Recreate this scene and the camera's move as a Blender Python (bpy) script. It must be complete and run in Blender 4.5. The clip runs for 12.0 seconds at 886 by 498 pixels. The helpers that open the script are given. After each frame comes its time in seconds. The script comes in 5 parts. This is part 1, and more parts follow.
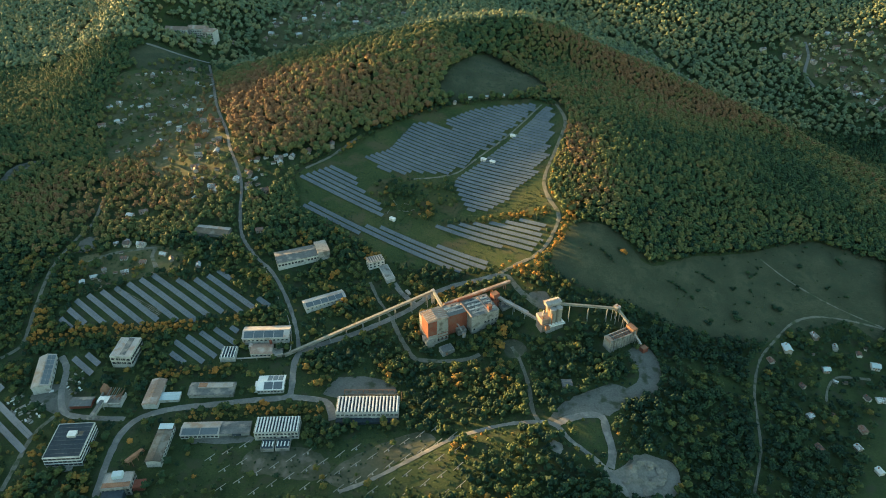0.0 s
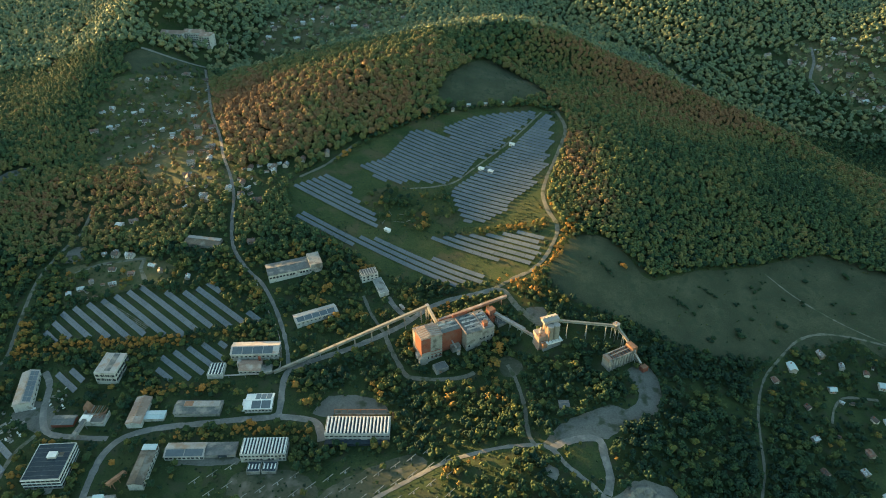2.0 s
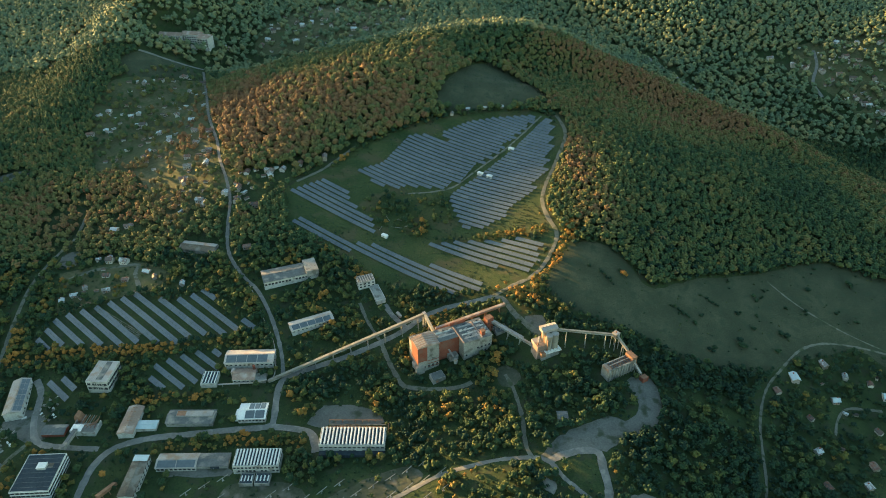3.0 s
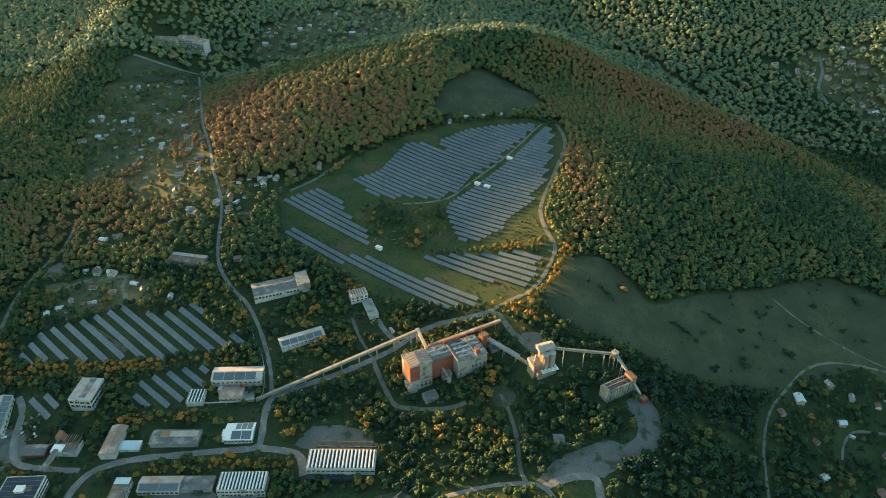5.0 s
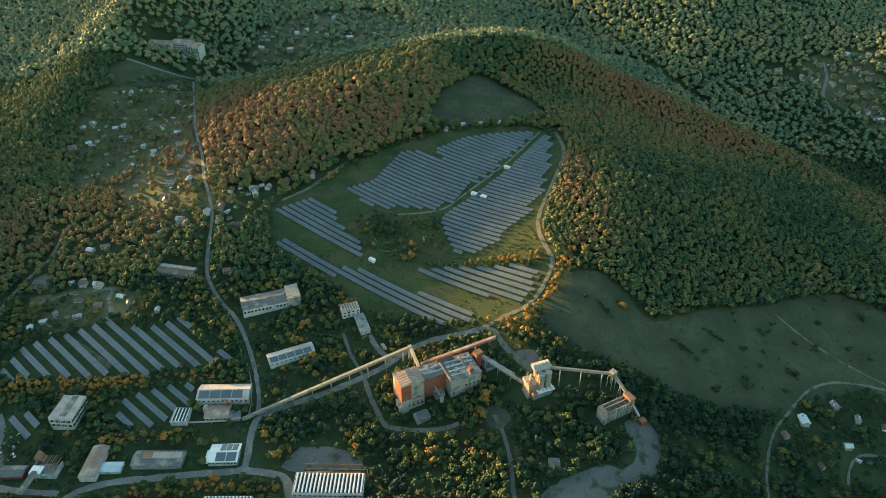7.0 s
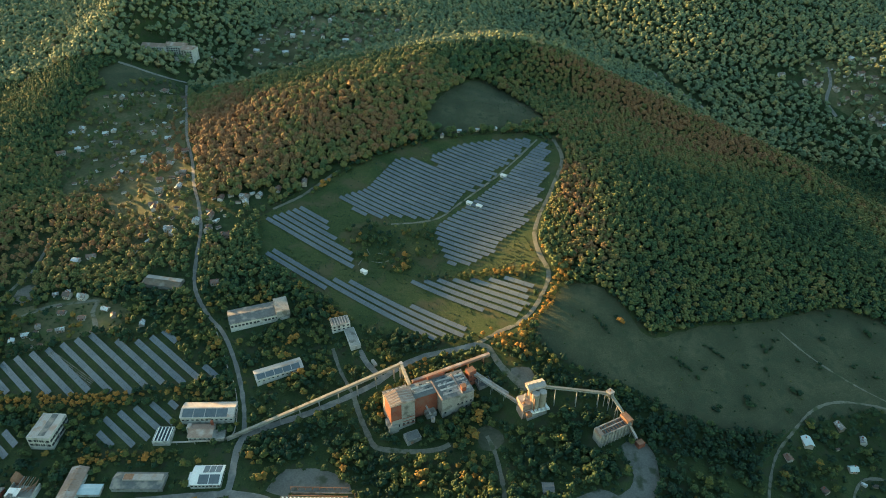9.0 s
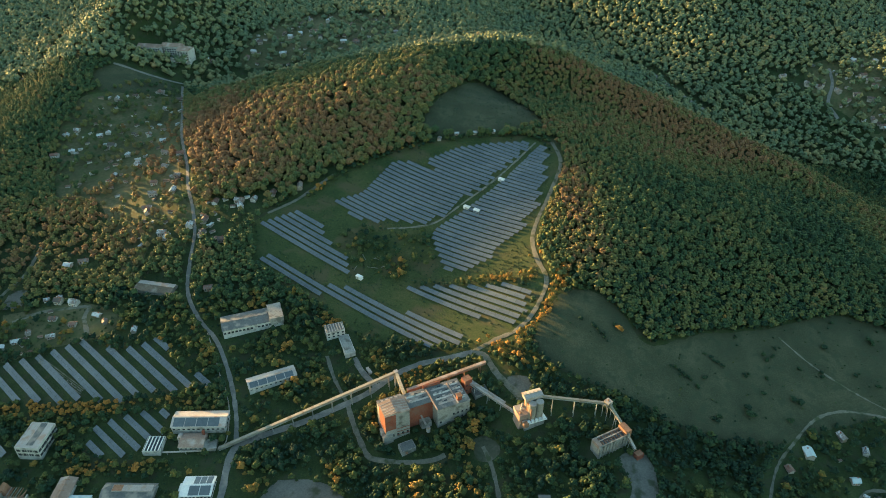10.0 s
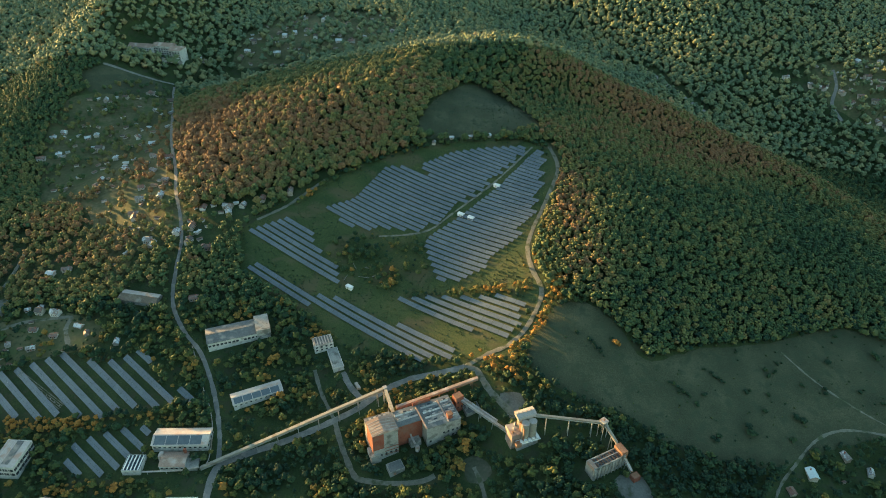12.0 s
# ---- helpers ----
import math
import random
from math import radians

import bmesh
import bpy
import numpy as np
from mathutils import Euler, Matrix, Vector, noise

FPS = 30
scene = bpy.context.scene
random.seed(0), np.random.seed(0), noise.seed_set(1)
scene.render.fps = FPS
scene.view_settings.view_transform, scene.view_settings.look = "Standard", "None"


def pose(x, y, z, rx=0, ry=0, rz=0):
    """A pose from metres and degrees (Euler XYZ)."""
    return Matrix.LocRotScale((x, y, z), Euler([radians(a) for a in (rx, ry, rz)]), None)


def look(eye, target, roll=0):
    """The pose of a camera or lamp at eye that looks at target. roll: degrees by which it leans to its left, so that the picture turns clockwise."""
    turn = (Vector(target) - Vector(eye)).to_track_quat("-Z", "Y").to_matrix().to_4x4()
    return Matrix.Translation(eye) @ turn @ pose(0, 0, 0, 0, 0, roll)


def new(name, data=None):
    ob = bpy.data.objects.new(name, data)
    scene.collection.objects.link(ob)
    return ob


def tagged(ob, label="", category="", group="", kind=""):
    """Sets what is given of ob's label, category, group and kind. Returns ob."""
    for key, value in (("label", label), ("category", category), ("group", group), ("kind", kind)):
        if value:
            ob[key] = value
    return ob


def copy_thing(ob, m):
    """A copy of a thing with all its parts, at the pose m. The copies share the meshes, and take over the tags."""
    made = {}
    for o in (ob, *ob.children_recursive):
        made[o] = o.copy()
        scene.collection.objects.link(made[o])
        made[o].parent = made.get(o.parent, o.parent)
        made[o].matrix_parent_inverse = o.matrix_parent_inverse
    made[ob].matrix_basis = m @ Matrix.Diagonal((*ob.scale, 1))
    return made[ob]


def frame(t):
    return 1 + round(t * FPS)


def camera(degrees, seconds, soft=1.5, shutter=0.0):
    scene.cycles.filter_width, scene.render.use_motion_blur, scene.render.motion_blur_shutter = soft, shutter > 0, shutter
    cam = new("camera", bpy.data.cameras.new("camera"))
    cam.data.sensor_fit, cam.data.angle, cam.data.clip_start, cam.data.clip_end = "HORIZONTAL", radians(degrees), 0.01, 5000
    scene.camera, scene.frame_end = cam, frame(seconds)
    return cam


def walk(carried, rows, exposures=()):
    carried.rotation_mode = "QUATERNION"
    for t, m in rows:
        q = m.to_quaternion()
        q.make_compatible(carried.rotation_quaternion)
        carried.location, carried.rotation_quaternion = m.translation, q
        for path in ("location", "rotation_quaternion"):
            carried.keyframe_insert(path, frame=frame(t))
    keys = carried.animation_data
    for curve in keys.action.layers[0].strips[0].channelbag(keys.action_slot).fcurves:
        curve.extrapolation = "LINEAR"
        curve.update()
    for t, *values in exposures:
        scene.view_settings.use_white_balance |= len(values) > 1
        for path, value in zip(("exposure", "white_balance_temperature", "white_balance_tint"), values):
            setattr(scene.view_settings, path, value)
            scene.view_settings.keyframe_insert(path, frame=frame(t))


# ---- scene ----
# the camera and its path: a slow level flight, gliding forward and a little to the right
cam = camera(66.0, 12.0, soft=0.95)
PATH = [
    (0, (0.000, -0.000, 407.676), (-0.893, 331.695, 184.119), -0.002),
    (1, (3.573, 10.259, 407.676), (1.875, 342.083, 184.315), 0.038),
    (2, (7.126, 20.492, 407.676), (4.532, 352.482, 184.570), 0.080),
    (3, (10.640, 30.703, 407.675), (7.136, 362.882, 184.864), 0.125),
    (4, (14.105, 40.900, 407.673), (9.736, 373.275, 185.170), 0.172),
    (5, (17.519, 51.098, 407.670), (12.375, 383.658, 185.460), 0.221),
    (6, (20.885, 61.317, 407.666), (15.085, 394.027, 185.697), 0.272),
    (7, (24.219, 71.580, 407.660), (17.888, 404.380, 185.840), 0.324),
    (8, (27.541, 81.919, 407.652), (20.799, 414.719, 185.843), 0.377),
    (9, (30.880, 92.368, 407.641), (23.823, 425.043, 185.656), 0.429),
    (10, (34.275, 102.967, 407.626), (26.956, 435.356, 185.222), 0.480),
    (11, (37.769, 113.762, 407.608), (30.186, 445.660, 184.481), 0.529),
    (12, (41.418, 124.803, 407.586), (33.490, 455.958, 183.368), 0.574),
]
walk(cam, [(t, look(eye, target, roll)) for t, eye, target, roll in PATH], exposures=[(0, 2.3, 6300, -10), (12, 2.3, 6300, -10)])

# ---- light ----
SUN_TURN, SUN_RISE = radians(55), radians(5.6)  # west of the view's heading, above the horizon
to_sun = Vector((-math.sin(SUN_TURN) * math.cos(SUN_RISE), math.cos(SUN_TURN) * math.cos(SUN_RISE), math.sin(SUN_RISE)))
world = bpy.data.worlds.new("evening_sky")
scene.world = world
world.use_nodes = True
sky = world.node_tree.nodes.new("ShaderNodeTexSky")
sky.sky_type, sky.sun_disc = "NISHITA", False
sky.sun_elevation, sky.sun_rotation = SUN_RISE, -SUN_TURN
background = world.node_tree.nodes["Background"]
world.node_tree.links.new(sky.outputs[0], background.inputs[0])
background.inputs[1].default_value = 0.13
sun = new("sun", bpy.data.lights.new("sun", "SUN"))
sun.data.energy, sun.data.angle, sun.data.color = 5.0, radians(2.5), (1.0, 0.53, 0.20)
sun.matrix_world = look(to_sun * 900, (0, 0, 0))

# ---- materials ----


def surface(name, dark, light, grain=1.0, patch=0.05, rough=0.85, metal=0.0, bump=0.0, tone=False, island=0.0, per_object=0.0, wear=None, gloss=0.3):
    """A node material: two base colours mixed by a fine grain and by broad patches; wear adds blotches of a third colour."""
    m = bpy.data.materials.new(name)
    m.use_nodes = True
    n, k = m.node_tree.nodes, m.node_tree.links.new
    shader = n["Principled BSDF"]
    shader.inputs["Roughness"].default_value, shader.inputs["Metallic"].default_value = rough, metal
    shader.inputs["Specular IOR Level"].default_value = gloss
    place = n.new("ShaderNodeNewGeometry")

    def noise_at(scale, detail):
        t = n.new("ShaderNodeTexNoise")
        t.inputs["Scale"].default_value, t.inputs["Detail"].default_value = scale, detail
        k(place.outputs["Position"], t.inputs["Vector"])
        return t.outputs["Fac"]

    def maths(op, a, b):
        t = n.new("ShaderNodeMath")
        t.operation = op
        for slot, v in zip(t.inputs, (a, b)):
            if isinstance(v, (int, float)):
                slot.default_value = v
            else:
                k(v, slot)
        return t.outputs[0]

    fine, broad = noise_at(grain, 4), noise_at(patch, 3)
    total = maths("ADD", maths("MULTIPLY", fine, 0.5), maths("MULTIPLY", broad, 0.5))
    total = maths("MULTIPLY_ADD", total, 2.6)
    total.node.inputs[2].default_value = -0.8
    if tone:
        t = n.new("ShaderNodeAttribute")
        t.attribute_name = "tone"
        total = maths("ADD", maths("MULTIPLY", total, 0.25), maths("MULTIPLY", t.outputs["Fac"], 0.85))
    if island:
        total = maths("ADD", total, maths("MULTIPLY", maths("SUBTRACT", place.outputs["Random Per Island"], 0.5), island))
    if per_object:
        info = n.new("ShaderNodeObjectInfo")
        total = maths("ADD", total, maths("MULTIPLY", maths("SUBTRACT", info.outputs["Random"], 0.5), per_object))
    ramp = n.new("ShaderNodeValToRGB")
    stops = [dark, light] if isinstance(light[0], (int, float)) else [dark, *light]
    ramp.color_ramp.elements[0].color, ramp.color_ramp.elements[1].color = (*stops[0], 1), (*stops[-1], 1)
    for s, c in enumerate(stops[1:-1], 1):
        ramp.color_ramp.elements.new(s / (len(stops) - 1)).color = (*c, 1)
    k(total, ramp.inputs[0])
    colour = ramp.outputs[0]
    if wear:
        blot = n.new("ShaderNodeMapRange")
        blot.inputs[1].default_value, blot.inputs[2].default_value = 0.52, 0.66
        k(noise_at(wear[1], 5), blot.inputs[0])
        mix = n.new("ShaderNodeMix")
        mix.data_type = "RGBA"
        k(blot.outputs[0], mix.inputs[0])
        k(colour, mix.inputs[6])
        mix.inputs[7].default_value = (*wear[0], 1)
        colour = mix.outputs[2]
    k(colour, shader.inputs["Base Color"])
    if bump:
        b = n.new("ShaderNodeBump")
        b.inputs["Strength"].default_value, b.inputs["Distance"].default_value = 0.6, bump
        k(fine, b.inputs["Height"])
        k(b.outputs[0], shader.inputs["Normal"])
    return m


GRASS = surface("rough_grass", (0.016, 0.032, 0.012), [(0.030, 0.050, 0.017), (0.056, 0.072, 0.026)], 0.8, 0.06, 0.95, bump=0.6, wear=((0.040, 0.048, 0.026), 0.11))
MEADOW = surface("dry_meadow", (0.028, 0.038, 0.022), [(0.050, 0.060, 0.034), (0.090, 0.094, 0.058)], 1.0, 0.045, 0.95, bump=0.8, wear=((0.040, 0.056, 0.032), 0.14))
FIELD = surface("field_grass", (0.022, 0.042, 0.014), [(0.042, 0.064, 0.021), (0.080, 0.082, 0.032)], 0.7, 0.03, 0.95, bump=0.6, wear=((0.070, 0.068, 0.034), 0.05))
GARDEN = surface("garden_ground", (0.050, 0.062, 0.028), [(0.085, 0.090, 0.045), (0.150, 0.130, 0.080)], 0.25, 0.03, 0.95, bump=0.4, wear=((0.060, 0.085, 0.032), 0.06))
ASPHALT = surface("old_asphalt", (0.12, 0.123, 0.12), (0.21, 0.208, 0.197), 0.6, 0.08, 0.9, wear=((0.25, 0.24, 0.22), 0.17))
DIRT = surface("pale_dirt", (0.10, 0.105, 0.085), (0.20, 0.195, 0.165), 0.5, 0.07, 0.95, wear=((0.06, 0.075, 0.04), 0.14))
GRAVEL = surface("grey_gravel", (0.080, 0.086, 0.080), (0.165, 0.166, 0.155), 0.8, 0.06, 0.95, bump=0.2, wear=((0.048, 0.060, 0.038), 0.11))
WORN = surface("worn_ground", (0.035, 0.050, 0.028), (0.085, 0.085, 0.062), 0.5, 0.07, 0.95, wear=((0.13, 0.125, 0.105), 0.09))
LEAVES = surface("leaves", (0.025, 0.052, 0.029), [(0.049, 0.084, 0.037), (0.125, 0.128, 0.047), (0.185, 0.108, 0.056)], 0.8, 0.02, 0.85, tone=True, island=0.12, gloss=0.25)
# far leaves paler than LEAVES: distance haze put into the base colour
LEAVES_HAZED = surface("hazed_leaves", (0.080, 0.118, 0.076), [(0.118, 0.158, 0.090), (0.200, 0.195, 0.092), (0.28, 0.19, 0.10)], 0.8, 0.02, 0.85, tone=True, island=0.12, gloss=0.25)
LEAVES_NEAR = surface("yard_leaves", (0.013, 0.034, 0.022), [(0.026, 0.054, 0.025), (0.085, 0.098, 0.028), (0.28, 0.145, 0.035)], 0.8, 0.02, 0.85, tone=True, island=0.15, per_object=0.3, gloss=0.25)
BARK = surface("bark", (0.06, 0.045, 0.03), (0.13, 0.10, 0.075), 3.0, 0.3, 0.95)
CELLS = surface("solar_cells", (0.084, 0.106, 0.128), (0.128, 0.152, 0.175), 0.4, 0.03, 0.22, per_object=0.3)
FRAME = surface("galvanised_steel", (0.35, 0.36, 0.36), (0.55, 0.55, 0.54), 2.0, 0.2, 0.5, 0.6)
PLASTER = surface("weathered_plaster", (0.35, 0.35, 0.335), (0.56, 0.555, 0.525), 0.8, 0.15, 0.9, wear=((0.26, 0.25, 0.225), 0.24))
BEIGE = surface("beige_sheet", (0.21, 0.20, 0.17), (0.31, 0.295, 0.25), 0.9, 0.15, 0.8, wear=((0.19, 0.165, 0.13), 0.2))
PINK = surface("faded_pink_sheet", (0.21, 0.150, 0.120), (0.34, 0.255, 0.210), 1.2, 0.12, 0.85, wear=((0.40, 0.35, 0.32), 0.12))
PALE_ROOF = surface("rust_stained_pale_sheet", (0.33, 0.305, 0.29), (0.50, 0.465, 0.44), 1.0, 0.12, 0.8, wear=((0.37, 0.27, 0.22), 0.13))
CONCRETE = surface("stained_concrete", (0.18, 0.182, 0.172), (0.34, 0.335, 0.315), 0.9, 0.12, 0.9, bump=0.05, wear=((0.135, 0.132, 0.12), 0.2))
BRICK = surface("red_brick", (0.15, 0.050, 0.034), (0.27, 0.095, 0.062), 1.2, 0.15, 0.9, bump=0.04, wear=((0.19, 0.10, 0.075), 0.16))
ROOFING = surface("grey_roofing_felt", (0.080, 0.088, 0.094), (0.155, 0.162, 0.165), 0.7, 0.1, 0.85, wear=((0.27, 0.25, 0.225), 0.14))
SHEET = surface("corrugated_sheet", (0.24, 0.228, 0.222), (0.40, 0.375, 0.355), 1.1, 0.12, 0.7, wear=((0.27, 0.20, 0.15), 0.13))
FELT = surface("brown_roof_felt", (0.075, 0.070, 0.060), (0.16, 0.13, 0.10), 0.8, 0.1, 0.9, wear=((0.20, 0.19, 0.17), 0.15))
ROCK = surface("pale_rock", (0.12, 0.12, 0.11), (0.25, 0.24, 0.215), 0.7, 0.12, 0.95, bump=0.3)
SLATE = surface("dark_roof", (0.028, 0.040, 0.054), (0.058, 0.075, 0.092), 0.6, 0.1, 0.95, gloss=0.1)
RUST = surface("rusty_steel", (0.15, 0.072, 0.042), (0.32, 0.19, 0.125), 1.5, 0.2, 0.85)
BLUE = surface("pale_blue_sheet", (0.32, 0.42, 0.47), (0.48, 0.57, 0.62), 1.0, 0.2, 0.6, per_object=0.6)
WHITE = surface("white_sheet", (0.62, 0.63, 0.63), (0.80, 0.80, 0.79), 0.8, 0.2, 0.5)
HOUSE_WALL = surface("house_wall", (0.22, 0.19, 0.16), [(0.40, 0.37, 0.33), (0.58, 0.56, 0.53)], 0.6, 0.1, 0.9, per_object=0.9)
HOUSE_ROOF = surface("house_roof", (0.09, 0.08, 0.075), [(0.19, 0.10, 0.075), (0.17, 0.13, 0.11), (0.21, 0.21, 0.21), (0.50, 0.54, 0.57)], 0.6, 0.1, 0.7, per_object=1.25)
GLASS = surface("dark_window_glass", (0.02, 0.025, 0.03), (0.06, 0.07, 0.08), 0.3, 0.1, 0.12)

# ---- plan ----
# Relief: (x, y, height, radius along, radius across, turn) of each rise or hollow, on a gently tilted plain
HILLS = [
    (196, 795, 49.9, 278, 235, 0.72),
    (-191, 994, 33.7, 415, 148, 1.48),
    (60, 1038, 71.5, 241, 146, -2.48),
    (718, 998, -132.4, 214, 339, 1.37),
    (681, 1640, 64.4, 383, 216, 0.24),
    (-487, 1294, 97.2, 315, 97, 1.53),
    (-455, 767, -2.5, 146, 178, 0.03),
    (363, 401, -16.2, 113, 80, 0.39),
    (43, 293, 22.9, 195, 76, 0.52),
    (-342, 418, -7.2, 199, 81, 0.02),
    (147, 555, 22.3, 98, 147, -0.37),
    (100, 973, -29.2, 94, 56, -0.01),
    (-311, 1149, -37.6, 165, 90, 0.10),
    (262, 1406, -52.1, 147, 294, 0.56),
    (372, 652, 11.4, 145, 119, 0.09),
    (846, 1257, 45.6, 279, 113, 0.59),
]
PLAIN = (-1.665, -0.002784, 0.05272)
# the east hill's crest and its steep far side
EAST_RIDGE = [
    (185, 1030, 13.3, 85, 50, -0.56),
    (248, 1132, -24.3, 110, 60, -0.56),
    (257, 985, 16.6, 85, 50, -0.62),
    (327, 1083, 13.1, 110, 60, -0.62),
    (318, 935, 20.4, 85, 50, -0.62),
    (388, 1033, -5.5, 110, 60, -0.62),
    (397, 885, 16.8, 85, 50, -0.64),
    (468, 981, -0.1, 110, 60, -0.64),
    (456, 832, 17.2, 85, 50, -0.78),
    (541, 917, 4.0, 110, 60, -0.78),
    (508, 775, -3.7, 85, 50, -0.91),
    (603, 849, -5.5, 110, 60, -0.91),
    (531, 735, 8.6, 85, 50, -1.04),
    (635, 795, -17.0, 110, 60, -1.04),
]
HILLS += EAST_RIDGE
HILLS.append((-675, 680, 84, 75, 140, 0.0))  # unseen wooded rise added west of the works to keep low sun off them


def ground_z(x, y):
    z = PLAIN[0] + PLAIN[1] * x + PLAIN[2] * (y - 400)
    for hx, hy, rise, along, across, turn in HILLS:
        u = (x - hx) * math.cos(turn) + (y - hy) * math.sin(turn)
        v = (y - hy) * math.cos(turn) - (x - hx) * math.sin(turn)
        z = z + rise * np.exp(-((u / along) ** 2) - (v / across) ** 2)
    terrace = np.exp(-(((x + 424) / 62) ** 4) - ((y - 1148) / 34) ** 4)  # level ground cut for the school
    return z + (63 - z) * terrace


ROADS = {
    "main_road": ("road", 5.4, [(-245, 299), (-248, 323), (-249, 340), (-248, 355), (-240, 369), (-219, 378), (-184, 383), (-153, 387), (-128, 390), (-125, 398), (-127, 419), (-125, 436), (-107, 447), (-78, 460), (-49, 476), (-29, 489), (-13, 503), (7, 513), (34, 517), (50, 520)]),
    "valley_track": ("track", 4, [(50, 520), (69, 530), (85, 536), (99, 550), (111, 574), (115, 593), (109, 619), (107, 649), (115, 681), (129, 719), (148, 783), (143, 829)]),
    "west_lane": ("road", 5, [(-251, 369), (-279, 371), (-301, 376), (-314, 396), (-322, 424), (-333, 439)]),
    "hall_lane": ("road", 6, [(-128, 390), (-108, 388), (-93, 383), (-87, 366)]),
    "north_lane": ("road", 3.4, [(-125, 436), (-131, 461), (-141, 488), (-153, 513), (-169, 539), (-191, 563), (-210, 594), (-221, 636), (-229, 677), (-243, 716), (-262, 759), (-279, 807), (-312, 884), (-343, 974), (-381, 1081)]),
    "school_lane": ("road", 5, [(-382, 1096), (-406, 1080), (-435, 1067), (-466, 1060)]),
    "church_track": ("track", 3.5, [(-161, 707), (-137, 727), (-121, 747), (-102, 772)]),
    "tower_loop": ("track", 4, [(-47, 475), (-41, 459), (-35, 446), (-27, 431), (-20, 427), (2, 424), (21, 425), (30, 429)]),
    "south_path": ("track", 3, [(57, 434), (63, 417), (67, 391), (67, 369), (68, 357), (71, 349)]),
    "lower_road": ("road", 3.6, [(-73, 298), (-50, 307), (-19, 325), (6, 339), (27, 345), (48, 349), (73, 349), (83, 344), (91, 331), (102, 320), (113, 309), (122, 298), (125, 291)]),
    "triangle_road": ("road", 6, [(83, 346), (90, 350), (107, 355), (118, 353), (119, 340), (120, 323), (116, 310)]),
    "silo_track": ("track", 5, [(52, 520), (60, 514), (69, 496), (80, 481), (88, 472)]),
    "shed_track": ("track", 3, [(-71, 524), (-62, 502), (-49, 479)]),
    "yard_lane": ("road", 5, [(-48, 522), (-40, 508), (-27, 493)]),
    "east_track": ("track", 2, [(217, 300), (236, 338), (245, 370), (253, 398), (269, 430), (290, 453), (314, 475), (339, 485), (370, 484), (402, 476)]),
    "hut_track": ("track", 2.2, [(315, 397), (324, 413), (338, 424), (366, 424)]),
    "west_track": ("track", 3.5, [(-386, 438), (-375, 451), (-377, 470), (-384, 502), (-393, 559), (-388, 606), (-383, 631), (-391, 682)]),
    "village_track": ("track", 4, [(-359, 561), (-338, 573), (-304, 578), (-295, 577), (-294, 564), (-281, 542)]),
    "corner_track": ("track", 3.5, [(-314, 304), (-315, 323), (-316, 355), (-308, 374)]),
    "hill_road": ("road", 5, [(660, 1250), (654, 1213), (638, 1178), (645, 1148)]),
    "valley_road": ("road", 8, [(312, 1324), (366, 1275), (399, 1208), (434, 1158)]),
    "far_lane": ("road", 5, [(-607, 1031), (-608, 1094), (-623, 1171), (-643, 1252)]),
    "field_track": ("track", 2.5, [(-35, 686), (10, 690), (37, 715), (81, 763), (124, 827)]),
    "meadow_track": ("track", 1.4, [(310, 550), (331, 524), (361, 500), (400, 478)]),
}
YARDS = [
    [(-98, 392), (-87, 410), (-53, 408), (-39, 392), (-85, 389)],  # hall apron
    [(93, 369), (112, 380), (133, 388), (145, 384), (157, 401), (153, 424), (172, 427), (176, 403), (167, 383), (140, 367), (121, 354), (94, 352), (83, 346), (77, 351)],  # gravel clearing
    [(104, 311), (122, 310), (139, 323), (163, 319), (166, 307), (157, 294), (125, 291)],  # quarry floor
    [(-308, 375), (-336, 389), (-338, 399), (-321, 408), (-309, 402), (-297, 380)],  # west yard
    [(48, 437), (58, 443), (69, 434), (65, 423), (54, 423)],  # loop yard
    [(-531, 720), (-531, 745), (-520, 760), (-499, 766), (-499, 755), (-515, 742), (-520, 713)],  # bank scar
    [(-381, 578), (-382, 600), (-367, 604), (-362, 582)],  # west scar
    [(76, 492), (91, 492), (95, 479), (84, 470)],  # silo apron
    [(-197, 350), (-191, 352), (-149, 352), (-144, 348), (-152, 345), (-191, 345)],  # lane apron
]
WORN_FIELDS = [
    [(-85, 309), (-76, 323), (-41, 343), (-15, 349), (-7, 336), (-35, 320), (-63, 300)],  # concrete yard
    [(-148, 320), (-144, 338), (-102, 339), (-82, 320), (-91, 310), (-124, 315)],  # rack yard
]
MEADOWS = [
    [(124, 571), (152, 573), (176, 548), (193, 523), (242, 543), (297, 556), (375, 579), (439, 555), (398, 466), (369, 480), (310, 465), (273, 448), (226, 446), (194, 457), (172, 473), (134, 486), (106, 507), (100, 529)],
    [(2, 897), (51, 976), (96, 967), (137, 872), (83, 851), (17, 840), (-9, 855)],
    [(-479, 1015), (-467, 1054), (-396, 1074), (-393, 1035), (-452, 992)],
]
